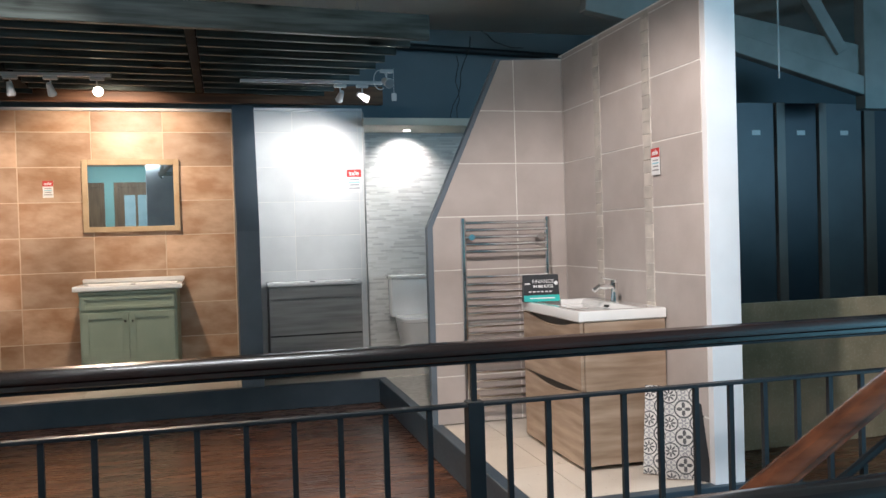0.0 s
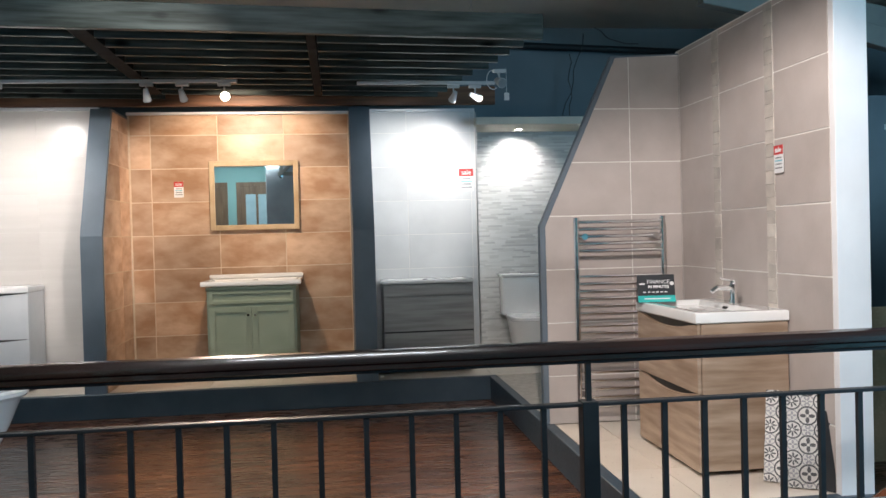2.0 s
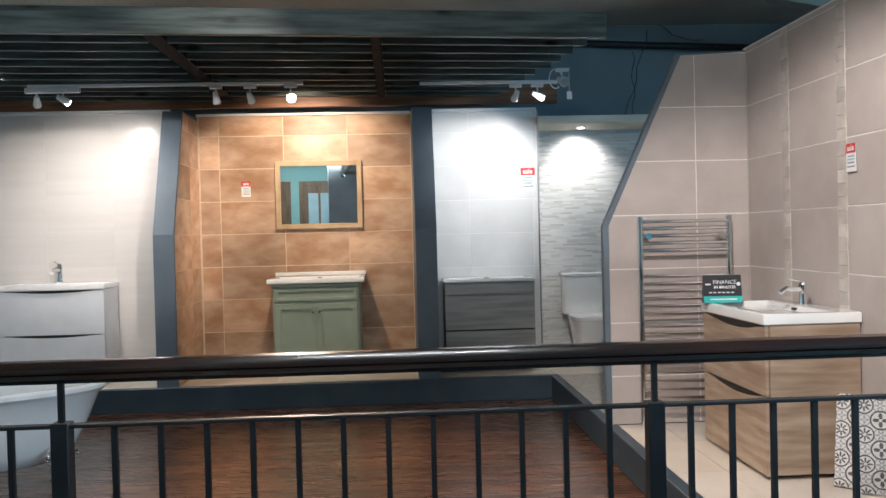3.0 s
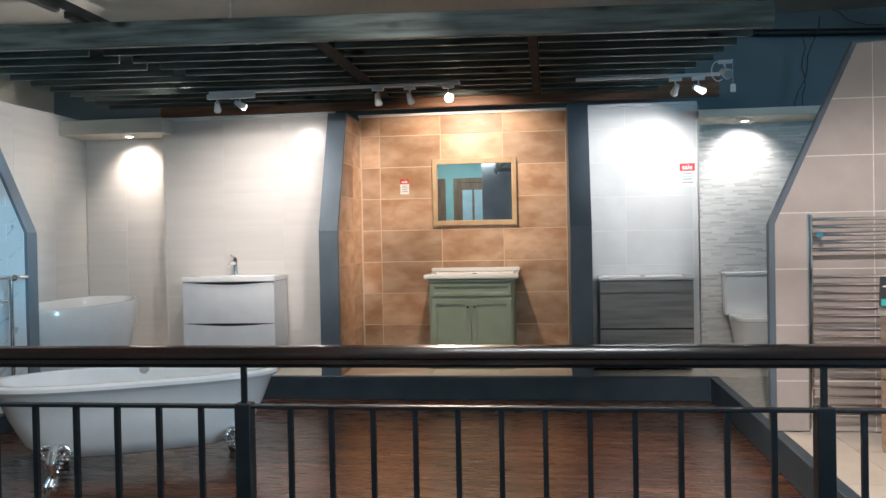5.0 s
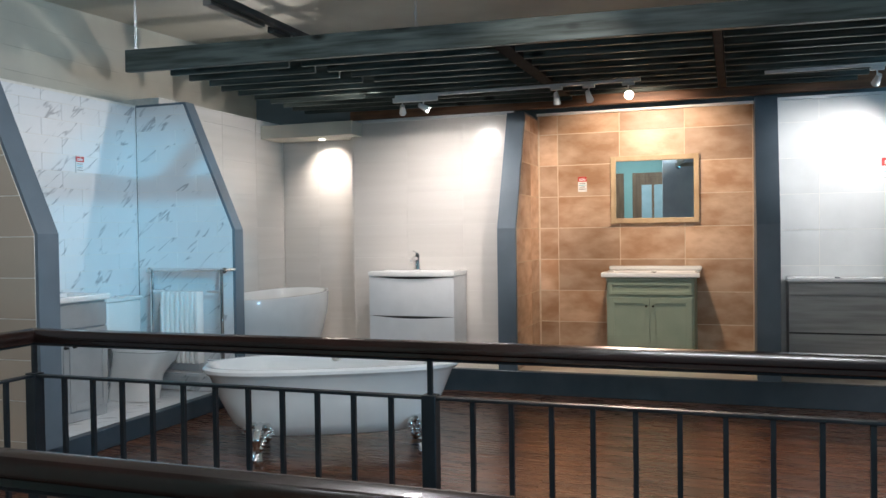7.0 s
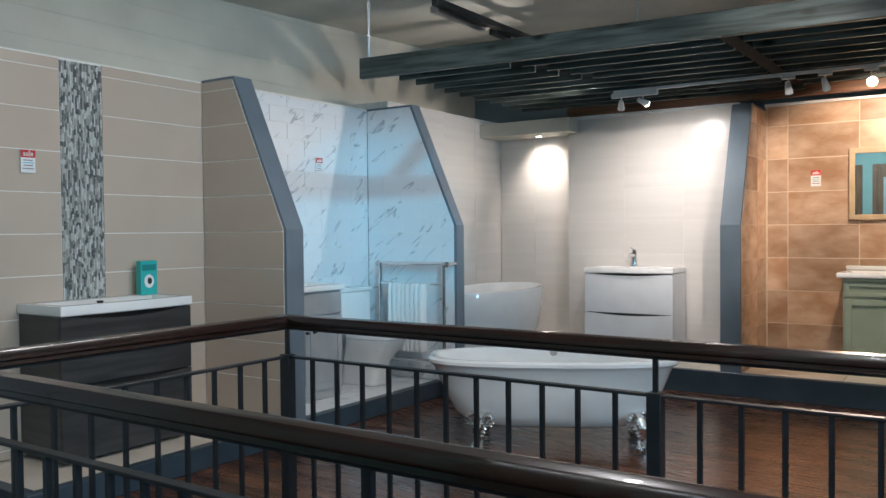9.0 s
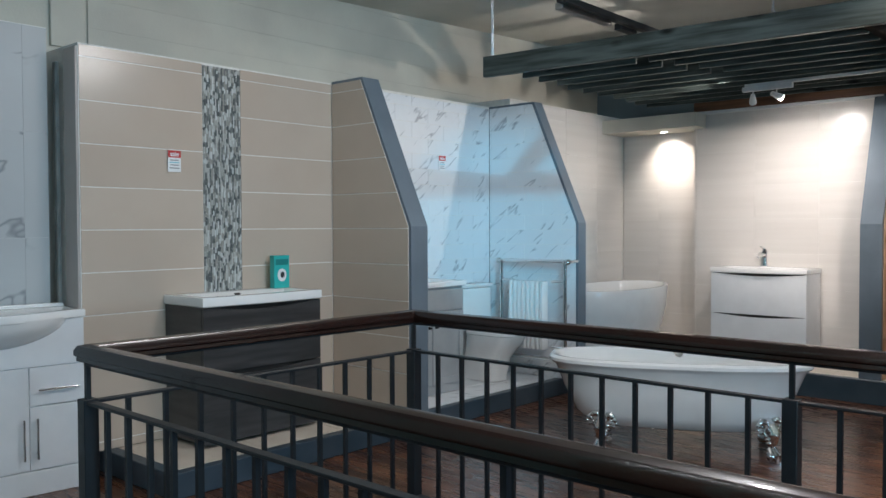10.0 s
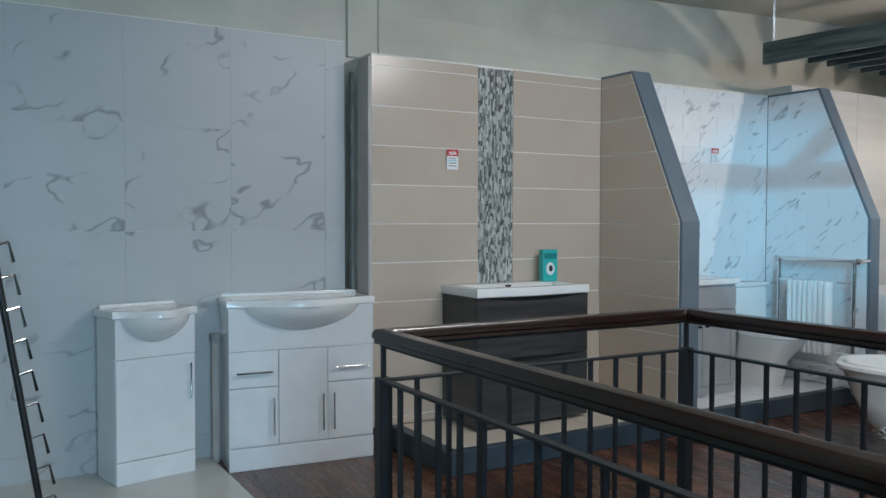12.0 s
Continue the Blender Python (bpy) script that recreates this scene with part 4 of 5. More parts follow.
# toilets
def ring_loft(rings, seg=28, power=2.4):
    """A skin over oval rings (z, half length x, half width y, centre x, centre y)."""
    bm = bmesh.new()
    rows = []
    for z, a, b, cx, cy in rings:
        row = []
        for i in range(seg):
            t = 2 * math.pi * i / seg
            c, s = math.cos(t), math.sin(t)
            row.append(bm.verts.new((cx + a * math.copysign(abs(c) ** (2 / power), c), cy + b * math.copysign(abs(s) ** (2 / power), s), z)))
        rows.append(row)
    for r0, r1 in zip(rows, rows[1:]):
        for i in range(seg):
            bm.faces.new((r0[i], r0[(i + 1) % seg], r1[(i + 1) % seg], r1[i]))
    bm.faces.new(rows[0])
    bm.faces.new(rows[-1])
    return bm


def toilet(label, at, rz, grey_tint=False):
    s = thing("toilet", label, "toilet", at, rz)
    part("cistern", bbox(-0.2, 0.2, -0.19, -0.01, 0.42, 0.79, 0.02, 3), M_CERAM, s, smooth=True)
    lid = part("cistern_lid", bbox(-0.21, 0.21, -0.2, -0.005, 0.79, 0.825, 0.01, 2), M_CERAM, s, smooth=True)
    part("flush_button", cyl(bmesh.new(), (0, -0.1, 0.825), (0, -0.1, 0.832), 0.022, 18), M_CHROME, lid)
    part("pan", ring_loft([(0.0, 0.13, 0.2, 0, -0.27), (0.04, 0.125, 0.2, 0, -0.27), (0.2, 0.13, 0.21, 0, -0.3), (0.33, 0.17, 0.24, 0, -0.38), (0.4, 0.185, 0.255, 0, -0.4)], 40, 3.4), M_CERAM, s, smooth=True)
    part("seat", ring_loft([(0.4, 0.18, 0.25, 0, -0.4), (0.405, 0.19, 0.262, 0, -0.4), (0.43, 0.19, 0.262, 0, -0.4), (0.438, 0.183, 0.255, 0, -0.4)], 40, 3.4), M_CERAM, s, smooth=True)
    return s


toilet("white close-coupled toilet before grey split-face tiles", (1.475, 7.86, PH), 0)
toilet("white close-coupled toilet in the marble tiled bay", (-5.2, 5.02, PL), 90)

# bath in the cream niche
bt = thing("freestanding_bath", "white freestanding bath on the platform in the niche", "bath", (-4.55, 6.52, PH), 90)
o_ = [(0.0, 0.52, 0.26, 0, 0), (0.03, 0.54, 0.28, 0, 0), (0.14, 0.61, 0.335, 0, 0), (0.3, 0.68, 0.385, 0, 0), (0.48, 0.735, 0.42, 0, 0), (0.66, 0.755, 0.43, 0, 0), (0.68, 0.75, 0.425, 0, 0), (0.68, 0.725, 0.4, 0, 0), (0.6, 0.68, 0.37, 0, 0), (0.3, 0.58, 0.3, 0, 0), (0.12, 0.46, 0.2, 0, 0)]
bm_ = ring_loft(o_, 40)
for v in bm_.verts:
    v.co.z += 0.018 * max(0, v.co.x / 0.75) ** 2 * (v.co.z / 0.68)
part("tub", bm_, M_CERAM, bt, smooth=True)
part("overflow", cyl(bmesh.new(), (0.0, 0.33, 0.6), (0.0, 0.38, 0.6), 0.025, 16), M_CHROME, bt)
part("waste", cyl(bmesh.new(), (0.0, 0.0, 0.12), (0.0, 0.0, 0.125), 0.03, 16), M_CHROME, bt)

# claw-foot bath
ct = thing("clawfoot_bath", "white roll-top bath on chrome claw feet", "bath", (-2.87, 4.50, 0), 27)
R = 0.022
o_ = [(0.15, 0.5, 0.17, 0, 0), (0.17, 0.58, 0.22, 0, 0), (0.24, 0.66, 0.27, 0, 0), (0.4, 0.74, 0.315, 0, 0), (0.545, 0.8, 0.34, 0, 0),
      (0.56, 0.825, 0.355, 0, 0), (0.575, 0.84, 0.37, 0, 0), (0.595, 0.84, 0.37, 0, 0), (0.61, 0.825, 0.355, 0, 0), (0.61, 0.8, 0.335, 0, 0), (0.595, 0.78, 0.318, 0, 0),
      (0.4, 0.7, 0.285, 0, 0), (0.25, 0.6, 0.22, 0, 0), (0.2, 0.45, 0.15, 0, 0)]
part("tub", ring_loft(o_, 56, 2.7), M_CERAM, ct, "white enamel roll-top tub", smooth=True)
part("overflow", cyl(bmesh.new(), (0.02, 0.3, 0.585), (0.02, 0.33, 0.585), 0.03, 18), M_CHROME, ct, smooth=True)


def claw(parent, x, y, face):
    """An ornate cast foot: leaf plate, curved shin, ball."""
    bm = bmesh.new()
    c, s = math.cos(face), math.sin(face)

    def P3(r, z):
        return (x + r * c, y + r * s, z)
    def ball(r, side, z, size):
        bmesh.ops.create_uvsphere(bm, u_segments=12, v_segments=8, radius=size, matrix=Matrix.Translation((x + r * c - side * s, y + r * s + side * c, z)))
    # acanthus plate against the tub, spreading into two scrolled ears
    for side in (-1, 1):
        for i in range(6):
            f = i / 5
            ball(-0.01 + 0.03 * f, side * (0.012 + 0.078 * f), 0.225 + 0.03 * math.sin(f * 3.0), 0.026 - 0.008 * f)
        for i in range(7):
            ang = i * 0.8
            ball(0.025, side * (0.082 + 0.02 * math.cos(ang)), 0.205 + 0.02 * math.sin(ang), 0.01)
        for i in range(4):
            ball(0.02 + 0.006 * i, side * (0.05 - 0.009 * i), 0.185 - 0.022 * i, 0.016)
    # bent knee and shin
    knee = ((-0.02, 0.25, 0.03), (0.03, 0.215, 0.036), (0.055, 0.175, 0.034), (0.05, 0.13, 0.026), (0.03, 0.095, 0.021), (0.028, 0.07, 0.024))
    for (r0, z0, w0), (r1, z1, w1) in zip(knee, knee[1:]):
        cyl(bm, P3(r0, z0), P3(r1, z1), w0, 12, w1)
        ball(r1, 0, z1, w1)
    # talons round a ball
    ball(0.035, 0, 0.036, 0.036)
    for a in (-1, 0, 1):
        cyl(bm, (x + 0.035 * c - a * 0.02 * s, y + 0.035 * s + a * 0.02 * c, 0.085), (x + 0.07 * c - a * 0.034 * s, y + 0.07 * s + a * 0.034 * c, 0.045), 0.013, 8, 0.011)
        cyl(bm, (x + 0.07 * c - a * 0.034 * s, y + 0.07 * s + a * 0.034 * c, 0.047), (x + 0.068 * c - a * 0.036 * s, y + 0.068 * s + a * 0.036 * c, 0.004), 0.011, 8, 0.005)
    return part("claw_foot", bm, M_CHROME, parent, "ornate chrome claw foot", smooth=True)


for fx, fy in ((-0.46, -0.27), (0.55, -0.2), (-0.46, 0.27), (0.55, 0.22)):
    claw(ct, fx, fy, math.atan2(fy * 2, fx * 0.5))

# chrome ladder radiator
rd = thing("towel_radiator", "chrome ladder towel radiator on taupe tiles", "radiator", (1.456, 4.858, PH))
for sx in (-0.28, 0.28):
    part("upright", cyl(bmesh.new(), (sx, -0.07, 0.03), (sx, -0.07, 1.3), 0.018, 14), M_CHROME, rd, smooth=True)
    part("valve", cyl(bmesh.new(), (sx, -0.07, -0.0), (sx, -0.07, 0.03), 0.012, 10), M_CHROME, rd)
    for z in (1.18, 0.18):
        part("bracket", cyl(bmesh.new(), (sx * 0.82, -0.09, z), (sx * 0.82, 0, z), 0.02, 14), M_CHROME, rd)
for za, zb, n in ((1.09, 1.27, 5), (0.70, 0.93, 6), (0.40, 0.62, 6), (0.12, 0.33, 5)):
    for k in range(n):
        z = za + (zb - za) * k / (n - 1)
        part("rung", cyl(bmesh.new(), (-0.28, -0.075, z), (0.28, -0.075, z), 0.0115, 12), M_CHROME, rd, smooth=True)

# oak unit in the taupe bay, with tap, card and leaning tiles
rv = smile_vanity("driftwood oak two-drawer vanity with white basin", (1.893, 4.0, PH), -90, 0.80, 0.475, 0.80, M_OAK, base=0.02, two=0.53, top=0.055, dip=0.04, bow=0.0)
tap(rv, 0.0, -0.085, 0.80)
cd = thing("tent_card", "black finance tent card with a teal band on the basin", "sign", (1.49, 4.30, PH + 0.80), -8)
part("card", prism(bmesh.new(), [(-0.03, 0), (0.03, 0), (0.002, 0.155), (-0.002, 0.155)], "x", -0.105, 0.105), M_CARDK, cd)
tilt = pose(0, 0, 0, 90 - 10.4, 0, 0)
part("band", prism(bmesh.new(), [(-0.0312, 0.002), (-0.0302, 0.002), (-0.0236, 0.038), (-0.0246, 0.038)], "x", -0.105, 0.105), M_TEALC, cd)
lettering("FINANCE", 0.031, M_PAPER, cd, Matrix.Translation((0.012, -0.0135, 0.115)) @ tilt)
lettering("IN MINUTES", 0.022, M_PAPER, cd, Matrix.Translation((0.012, -0.0185, 0.087)) @ tilt, 0.0006)
for k in range(6):
    part("print_bar", bbox(-0.075 + k * 0.024, -0.06 + k * 0.024, -0.025, -0.0225, 0.055, 0.061), M_PAPER, cd)
part("print_bar", bbox(-0.07, 0.075, -0.031, -0.0285, 0.018, 0.024), M_PAPER, cd)
part("print_bar", bbox(-0.095, -0.065, -0.017, -0.0145, 0.1, 0.108), M_PAPER, cd)
part("print_mark", cyl(bmesh.new(), (0.088, -0.014, 0.105), (0.088, -0.018, 0.105), 0.011, 14), M_PAPER, cd)


def pattern_mat(name):
    """Encaustic tile: petals, rings and scrolls in black and grey on off-white."""
    mt = mat(name, (0.62, 0.6, 0.57), (0.7, 0.68, 0.65), 0.4, scale=8, bump=0.01)
    nd = mt.node_tree.nodes
    bs = nd["Principled BSDF"]
    tc = nd.new("ShaderNodeTexCoord")
    sp = nd.new("ShaderNodeSeparateXYZ")
    link(mt, tc.outputs["Object"], sp.inputs[0])

    def calc(op, a, b=0.0):
        nm = nd.new("ShaderNodeMath")
        nm.operation = op
        for i, q in enumerate((a, b)):
            if isinstance(q, (int, float)):
                nm.inputs[i].default_value = q
            else:
                link(mt, q, nm.inputs[i])
        return nm.outputs[0]
    px = calc("MULTIPLY", calc("PINGPONG", calc("ADD", sp.outputs["X"], 1.0), 0.066), 1.5)
    pz = calc("MULTIPLY", calc("PINGPONG", sp.outputs["Z"], 0.066), 1.5)

    def flower(cx, cz, petals, size):
        """Dark where a petalled rosette with a ring round it falls."""
        ax, az = calc("SUBTRACT", px, cx), calc("SUBTRACT", pz, cz)
        r = calc("SQRT", calc("ADD", calc("MULTIPLY", ax, ax), calc("MULTIPLY", az, az)))
        lobe = calc("ABSOLUTE", calc("COSINE", calc("MULTIPLY", calc("ARCTAN2", az, ax), petals / 2)))
        petal = calc("LESS_THAN", r, calc("MULTIPLY", lobe, size))
        eye = calc("GREATER_THAN", r, size * 0.22)
        ring = calc("LESS_THAN", calc("ABSOLUTE", calc("SUBTRACT", r, size * 1.25)), size * 0.11)
        return calc("MAXIMUM", calc("MULTIPLY", petal, eye), ring)
    dark = calc("MAXIMUM", flower(0.0, 0.0, 8, 0.045), flower(0.1, 0.1, 4, 0.05))
    mid = calc("MAXIMUM", flower(0.1, 0.0, 6, 0.036), flower(0.0, 0.1, 4, 0.03))
    old = bs.inputs["Base Color"].links[0].from_socket
    for fac, shade in ((mid, 0.34), (dark, 0.1)):
        mx = nd.new("ShaderNodeMixRGB")
        mx.inputs[2].default_value = (shade, shade, shade * 1.05, 1)
        link(mt, fac, mx.inputs[0])
        link(mt, old, mx.inputs[1])
        old = mx.outputs[0]
    link(mt, old, bs.inputs["Base Color"])
    return mt


M_PATT = pattern_mat("encaustic_tile")
for i, (px, py, rz, lean, lab) in enumerate(((1.76, 3.42, -40, 13, "patterned black and white encaustic tile leaning on the vanity"), (1.83, 3.32, -26, 9, "patterned grey and white encaustic tile leaning on the wall"))):
    tl = tagged(new("patterned_tile", mesh_from(bbox(-0.1, 0.1, -0.006, 0.006, 0, 0.43, 0.0015), "patterned_tile", M_PATT)), lab, "tile", "leaning sample tiles")
    tl.matrix_world = Matrix.Translation((px, py, PH)) @ pose(0, 0, 0, -lean, 0, rz)
bk = tagged(new("sample_board", mesh_from(bbox(-0.05, 0.05, -0.006, 0.006, 0, 0.36, 0.0015), "sample_board", M_CARDK)), "dark sample board leaning behind the patterned tiles", "board")
bk.matrix_world = Matrix.Translation((1.875, 3.29, PH)) @ pose(0, 0, 0, -6, 0, -62)

# dark unit in the beige bay
dv = smile_vanity("dark wood-grain two-drawer vanity with white basin", (-5.16, 2.545, PL), 90, 0.9, 0.44, 0.91, M_DKW, base=0.02, two=0.52, top=0.06, dip=0.03, bow=0.02)
bx = thing("display_carton", "teal display carton with a white oval standing on the basin", "carton", (-5.06, 2.915, PL + 0.91), 84)
part("box", bbox(-0.06, 0.06, -0.03, 0.03, 0, 0.225, 0.002), M_TEALC, bx)
part("printed_oval", ring_loft([(0.0, 0.035, 0.045, 0, 0), (0.0015, 0.035, 0.045, 0, 0)], 20, 2), M_PAPER, bx).matrix_local = Matrix.Translation((0, -0.0302, 0.09)) @ FACE
part("printed_shape", ring_loft([(0.0, 0.016, 0.022, 0, 0), (0.0015, 0.016, 0.022, 0, 0)], 16, 2), M_CARDK, bx).matrix_local = Matrix.Translation((0.003, -0.0318, 0.092)) @ FACE
part("header", bbox(-0.05, 0.05, -0.032, -0.03, 0.16, 0.2), mat("dark_teal_print", (0.01, 0.2, 0.2), (0.012, 0.24, 0.23), 0.4, bump=0), bx)

# marble bay: grey cupboard with basin, old-style towel radiator
cv = thing("vanity_unit", "pale grey panelled vanity unit with white basin top", "vanity unit", (-5.2, 4.14, PL), 90)
M_PGREY = mat("pale_grey_paint", (0.33, 0.34, 0.345), (0.38, 0.39, 0.395), 0.4, bump=0.01)
part("carcass", bbox(-0.38, 0.38, -0.44, 0, 0.0, 0.85, 0.003), M_PGREY, cv)
part("drawer_front", front(0.74, 0.67, 0.83, -0.44), M_PGREY, cv)
for x0, x1, kx in ((-0.37, -0.004, -0.04), (0.004, 0.37, 0.04)):
    d_ = shaker(cv, x0, x1, 0.08, 0.655, -0.44, M_PGREY, "door")
    k = bmesh.new()
    cyl(k, (kx, -0.46, 0.54), (kx, -0.49, 0.54), 0.013, 12, 0.008)
    part("knob", k, M_BPLAS, d_)
basin(cv, 0.8, 0.47, 0.85, 0.045)
tr = thing("towel_radiator", "white column radiator in a chrome towel frame", "radiator", (-4.567, 5.4, PL))
for sx in (-0.335, 0.335):
    part("post", cyl(bmesh.new(), (sx, -0.17, 0.0), (sx, -0.17, 1.03), 0.017, 14), M_CHROME, tr, smooth=True)
    for z in (0.3, 0.86):
        part("side_rail", cyl(bmesh.new(), (sx, -0.17, z), (sx * 0.6, -0.17, z), 0.013, 12), M_CHROME, tr, smooth=True)
    part("wall_arm", cyl(bmesh.new(), (sx, 0.02, 1.03), (sx, -0.2, 1.03), 0.014, 12), M_CHROME, tr, smooth=True)
    kn = bmesh.new()
    bmesh.ops.create_uvsphere(kn, u_segments=14, v_segments=10, radius=0.026, matrix=Matrix.Translation((sx * 1.08, -0.17, 1.03)))
    part("ball", kn, M_CHROME, tr, smooth=True)
for y in (-0.17, -0.09):
    part("towel_rail", cyl(bmesh.new(), (-0.36, y, 1.03), (0.36, y, 1.03), 0.014, 14), M_CHROME, tr, smooth=True)
part("lower_rail", cyl(bmesh.new(), (-0.335, -0.17, 0.2), (0.335, -0.17, 0.2), 0.014, 12), M_CHROME, tr, smooth=True)
for k in range(8):
    x = -0.215 + k * 0.047
    cm = bmesh.new()
    box(cm, x - 0.0175, x + 0.0175, -0.21, -0.12, 0.27, 0.86, 0.012, 2)
    part("column", cm, M_CERAM, tr, smooth=True)


# white gloss cupboards by the marble panels
def handle_bar(parent, p, q, out):
    p, q, o = Vector(p), Vector(q), Vector(out)
    bm = bmesh.new()
    cyl(bm, p + o, q + o, 0.006, 10)
    for c in (p.lerp(q, 0.12), p.lerp(q, 0.88)):
        cyl(bm, c, c + o, 0.005, 8)
    return part("handle", bm, M_CHROME, parent, smooth=True)


def bowl_basin(parent, w, d, z, bulge):
    """A semi-recessed basin: a rimmed top whose bowl swells out of the front."""
    b = basin(parent, w, d, z, 0.045, 0.04, 0.1, tilt=0.02, bow=0.14, slot=False)
    part("tap_ledge", bbox(-w / 2 + 0.02, w / 2 - 0.02, -0.035, -0.004, z + 0.04, z + 0.062, 0.008, 2), M_CERAM, b, smooth=True)
    bm = bmesh.new()
    bmesh.ops.create_uvsphere(bm, u_segments=32, v_segments=18, radius=1.0)
    for v in list(bm.verts):
        if v.co.z > 0.02:
            bm.verts.remove(v)
    for v in bm.verts:
        k = 1 - 0.25 * (-v.co.z) ** 2
        v.co = Vector((v.co.x * bulge * k, -d + 0.1 + v.co.y * 0.232 * k, z + 0.012 + v.co.z * 0.17))
    part("bowl", bm, M_CERAM, b, smooth=True)
    return b


wu = thing("basin_cupboard", "wide white gloss basin cupboard with bowed ceramic basin", "vanity unit", (-5.405, 1.11, 0), 84)
part("carcass", bbox(-0.42, 0.42, -0.31, 0, 0.0, 0.90, 0.003), M_WGLOSS, wu)
part("plinth", bbox(-0.422, 0.422, -0.332, -0.31, 0.0, 0.125, 0.003), M_WGLOSS, wu)
part("fascia", front(0.84, 0.665, 0.90, -0.31), M_WGLOSS, wu)
for x0, x1 in ((-0.42, -0.145), (0.145, 0.42)):
    d_ = part("drawer_front", bbox(x0, x1, -0.328, -0.31, 0.46, 0.66, 0.003), M_WGLOSS, wu)
    handle_bar(d_, ((x0 + x1) / 2 - 0.1, -0.328, 0.545), ((x0 + x1) / 2 + 0.1, -0.328, 0.545), (0, -0.03, 0))
    d_ = part("door", bbox(x0, x1, -0.328, -0.31, 0.13, 0.455, 0.003), M_WGLOSS, wu)
    hx = -0.175 if x0 < 0 else 0.175
    handle_bar(d_, (hx, -0.328, 0.19), (hx, -0.328, 0.40), (0, -0.03, 0))
d_ = part("door", bbox(-0.142, 0.142, -0.328, -0.31, 0.13, 0.66, 0.003), M_WGLOSS, wu)
handle_bar(d_, (0.11, -0.328, 0.19), (0.11, -0.328, 0.40), (0, -0.03, 0))
bowl_basin(wu, 0.86, 0.33, 0.90, 0.37)
wu.scale = (1.06, 1, 1.07)

su = thing("basin_cupboard", "narrow white gloss basin cupboard on the pale tile slab", "vanity unit", (-5.40, 0.17, 0.03), 102)
part("carcass", bbox(-0.215, 0.215, -0.26, 0.0, 0.0, 0.88, 0.003), M_WGLOSS, su)
part("plinth", bbox(-0.215, 0.215, -0.275, -0.26, 0.0, 0.12, 0.003), M_WGLOSS, su)
d_ = part("door", bbox(-0.215, 0.215, -0.278, -0.26, 0.125, 0.665, 0.003), M_WGLOSS, su)
handle_bar(d_, (0.18, -0.278, 0.42), (0.18, -0.278, 0.62), (0, -0.03, 0))
part("fascia", front(0.43, 0.67, 0.88, -0.26), M_WGLOSS, su)
bowl_basin(su, 0.46, 0.28, 0.88, 0.21)
su.scale = (1.06, 1, 1.035)

M_SLAB = mat("pale_slab_tile", (0.5, 0.5, 0.47), (0.58, 0.58, 0.55), 0.2, scale=3, bump=0.005)
structure("tile_slab", bbox(-5.59, -4.45, -1.6, 0.6, 0.0, 0.03, 0.002), M_SLAB, "pale polished tile slab on the floor", "floor")

rk = thing("lever_rack", "black leaning display rail of chrome lever handles", "display rack", (-4.6, -0.41, 0.0))
top_, bot_ = Vector((0.0, -0.19, 1.45)), Vector((0.0, 0.02, 0.03))
part("rail", cyl(bmesh.new(), bot_, top_, 0.016, 12), M_BPLAS, rk, smooth=True)
for k in range(9):
    c = bot_.lerp(top_, 0.1 + k * 0.105)
    bm = bmesh.new()
    cyl(bm, c, c + Vector((0.01, 0.065, 0.02)), 0.007, 8)
    cyl(bm, c + Vector((0.01, 0.065, 0.02)), c + Vector((0.01, 0.085, -0.075)), 0.006, 8, 0.01)
    part("lever", bm, M_CHROME, rk, smooth=True)
pp = thing("waste_pipe", "short grey boxed pipe against the wall panel", "pipe", (-5.39, 0.62, 0.0))
part("pipe", bbox(-0.02, 0.03, -0.02, 0.02, 0, 0.74, 0.004), M_TAUPE, pp)
part("cap", bbox(-0.025, 0.035, -0.025, 0.025, 0.74, 0.79, 0.004), M_GREYW, pp)


# ---- stairs, far right displays, wall behind ----
structure("landing", bbox(1.62, 2.6, 0.70, 2.56, -0.2, 0.0), M_FLOORW, "dark wooden landing at the head of the stairs", "floor")
stair = thing("stairs", "dark wooden stairs going down into the well", "stairs", kind="structure")
for k in range(13):
    part("tread", bbox(1.62 - 0.27 * (k + 1), 1.62 - 0.27 * k, 0.86, 1.66, -0.18 * (k + 1) - 0.03, -0.18 * (k + 1), 0.004), M_FLOORW, stair)
    part("riser", bbox(1.62 - 0.27 * k - 0.01, 1.62 - 0.27 * k + 0.008, 0.86, 1.66, -0.18 * (k + 1), -0.18 * k - 0.032), M_FLOORW, stair)
part("string", prism(bmesh.new(), [(1.62, 0.0), (1.62, -0.3), (-1.9, -2.65), (-1.9, -2.35)], "y", 1.66, 1.70), M_IRON, stair)
sr = thing("stair_rail", "sloping wooden stair handrail coloured as if warmly lit, with dark iron bar", "railing")
# lit copy of the dark handrail: warm light is put into its colour
M_RAIL_LIT = mat("warm_lit_handrail", (0.12, 0.034, 0.014), (0.26, 0.078, 0.032), 0.22, scale=3, stretch=(1, 8, 8), bump=0, fine=30, coat=0.7)
hr = handrail(sr, (-1.2, 1.7, -0.68), (1.95, 1.7, 1.22))
hr.data.materials[0] = M_RAIL_LIT
part("lower_bar", cyl(bmesh.new(), (-1.2, 1.7, -0.81), (1.95, 1.7, 1.08), 0.012, 8), M_IRON, sr)
for k in range(20):
    x = -1.0 + 0.15 * k
    part("baluster", bbox(x - 0.007, x + 0.007, 1.693, 1.707, -0.63 + 0.6 * (x + 1.2) - 0.85, -0.63 + 0.6 * (x + 1.2) - 0.19), M_IRON, sr)

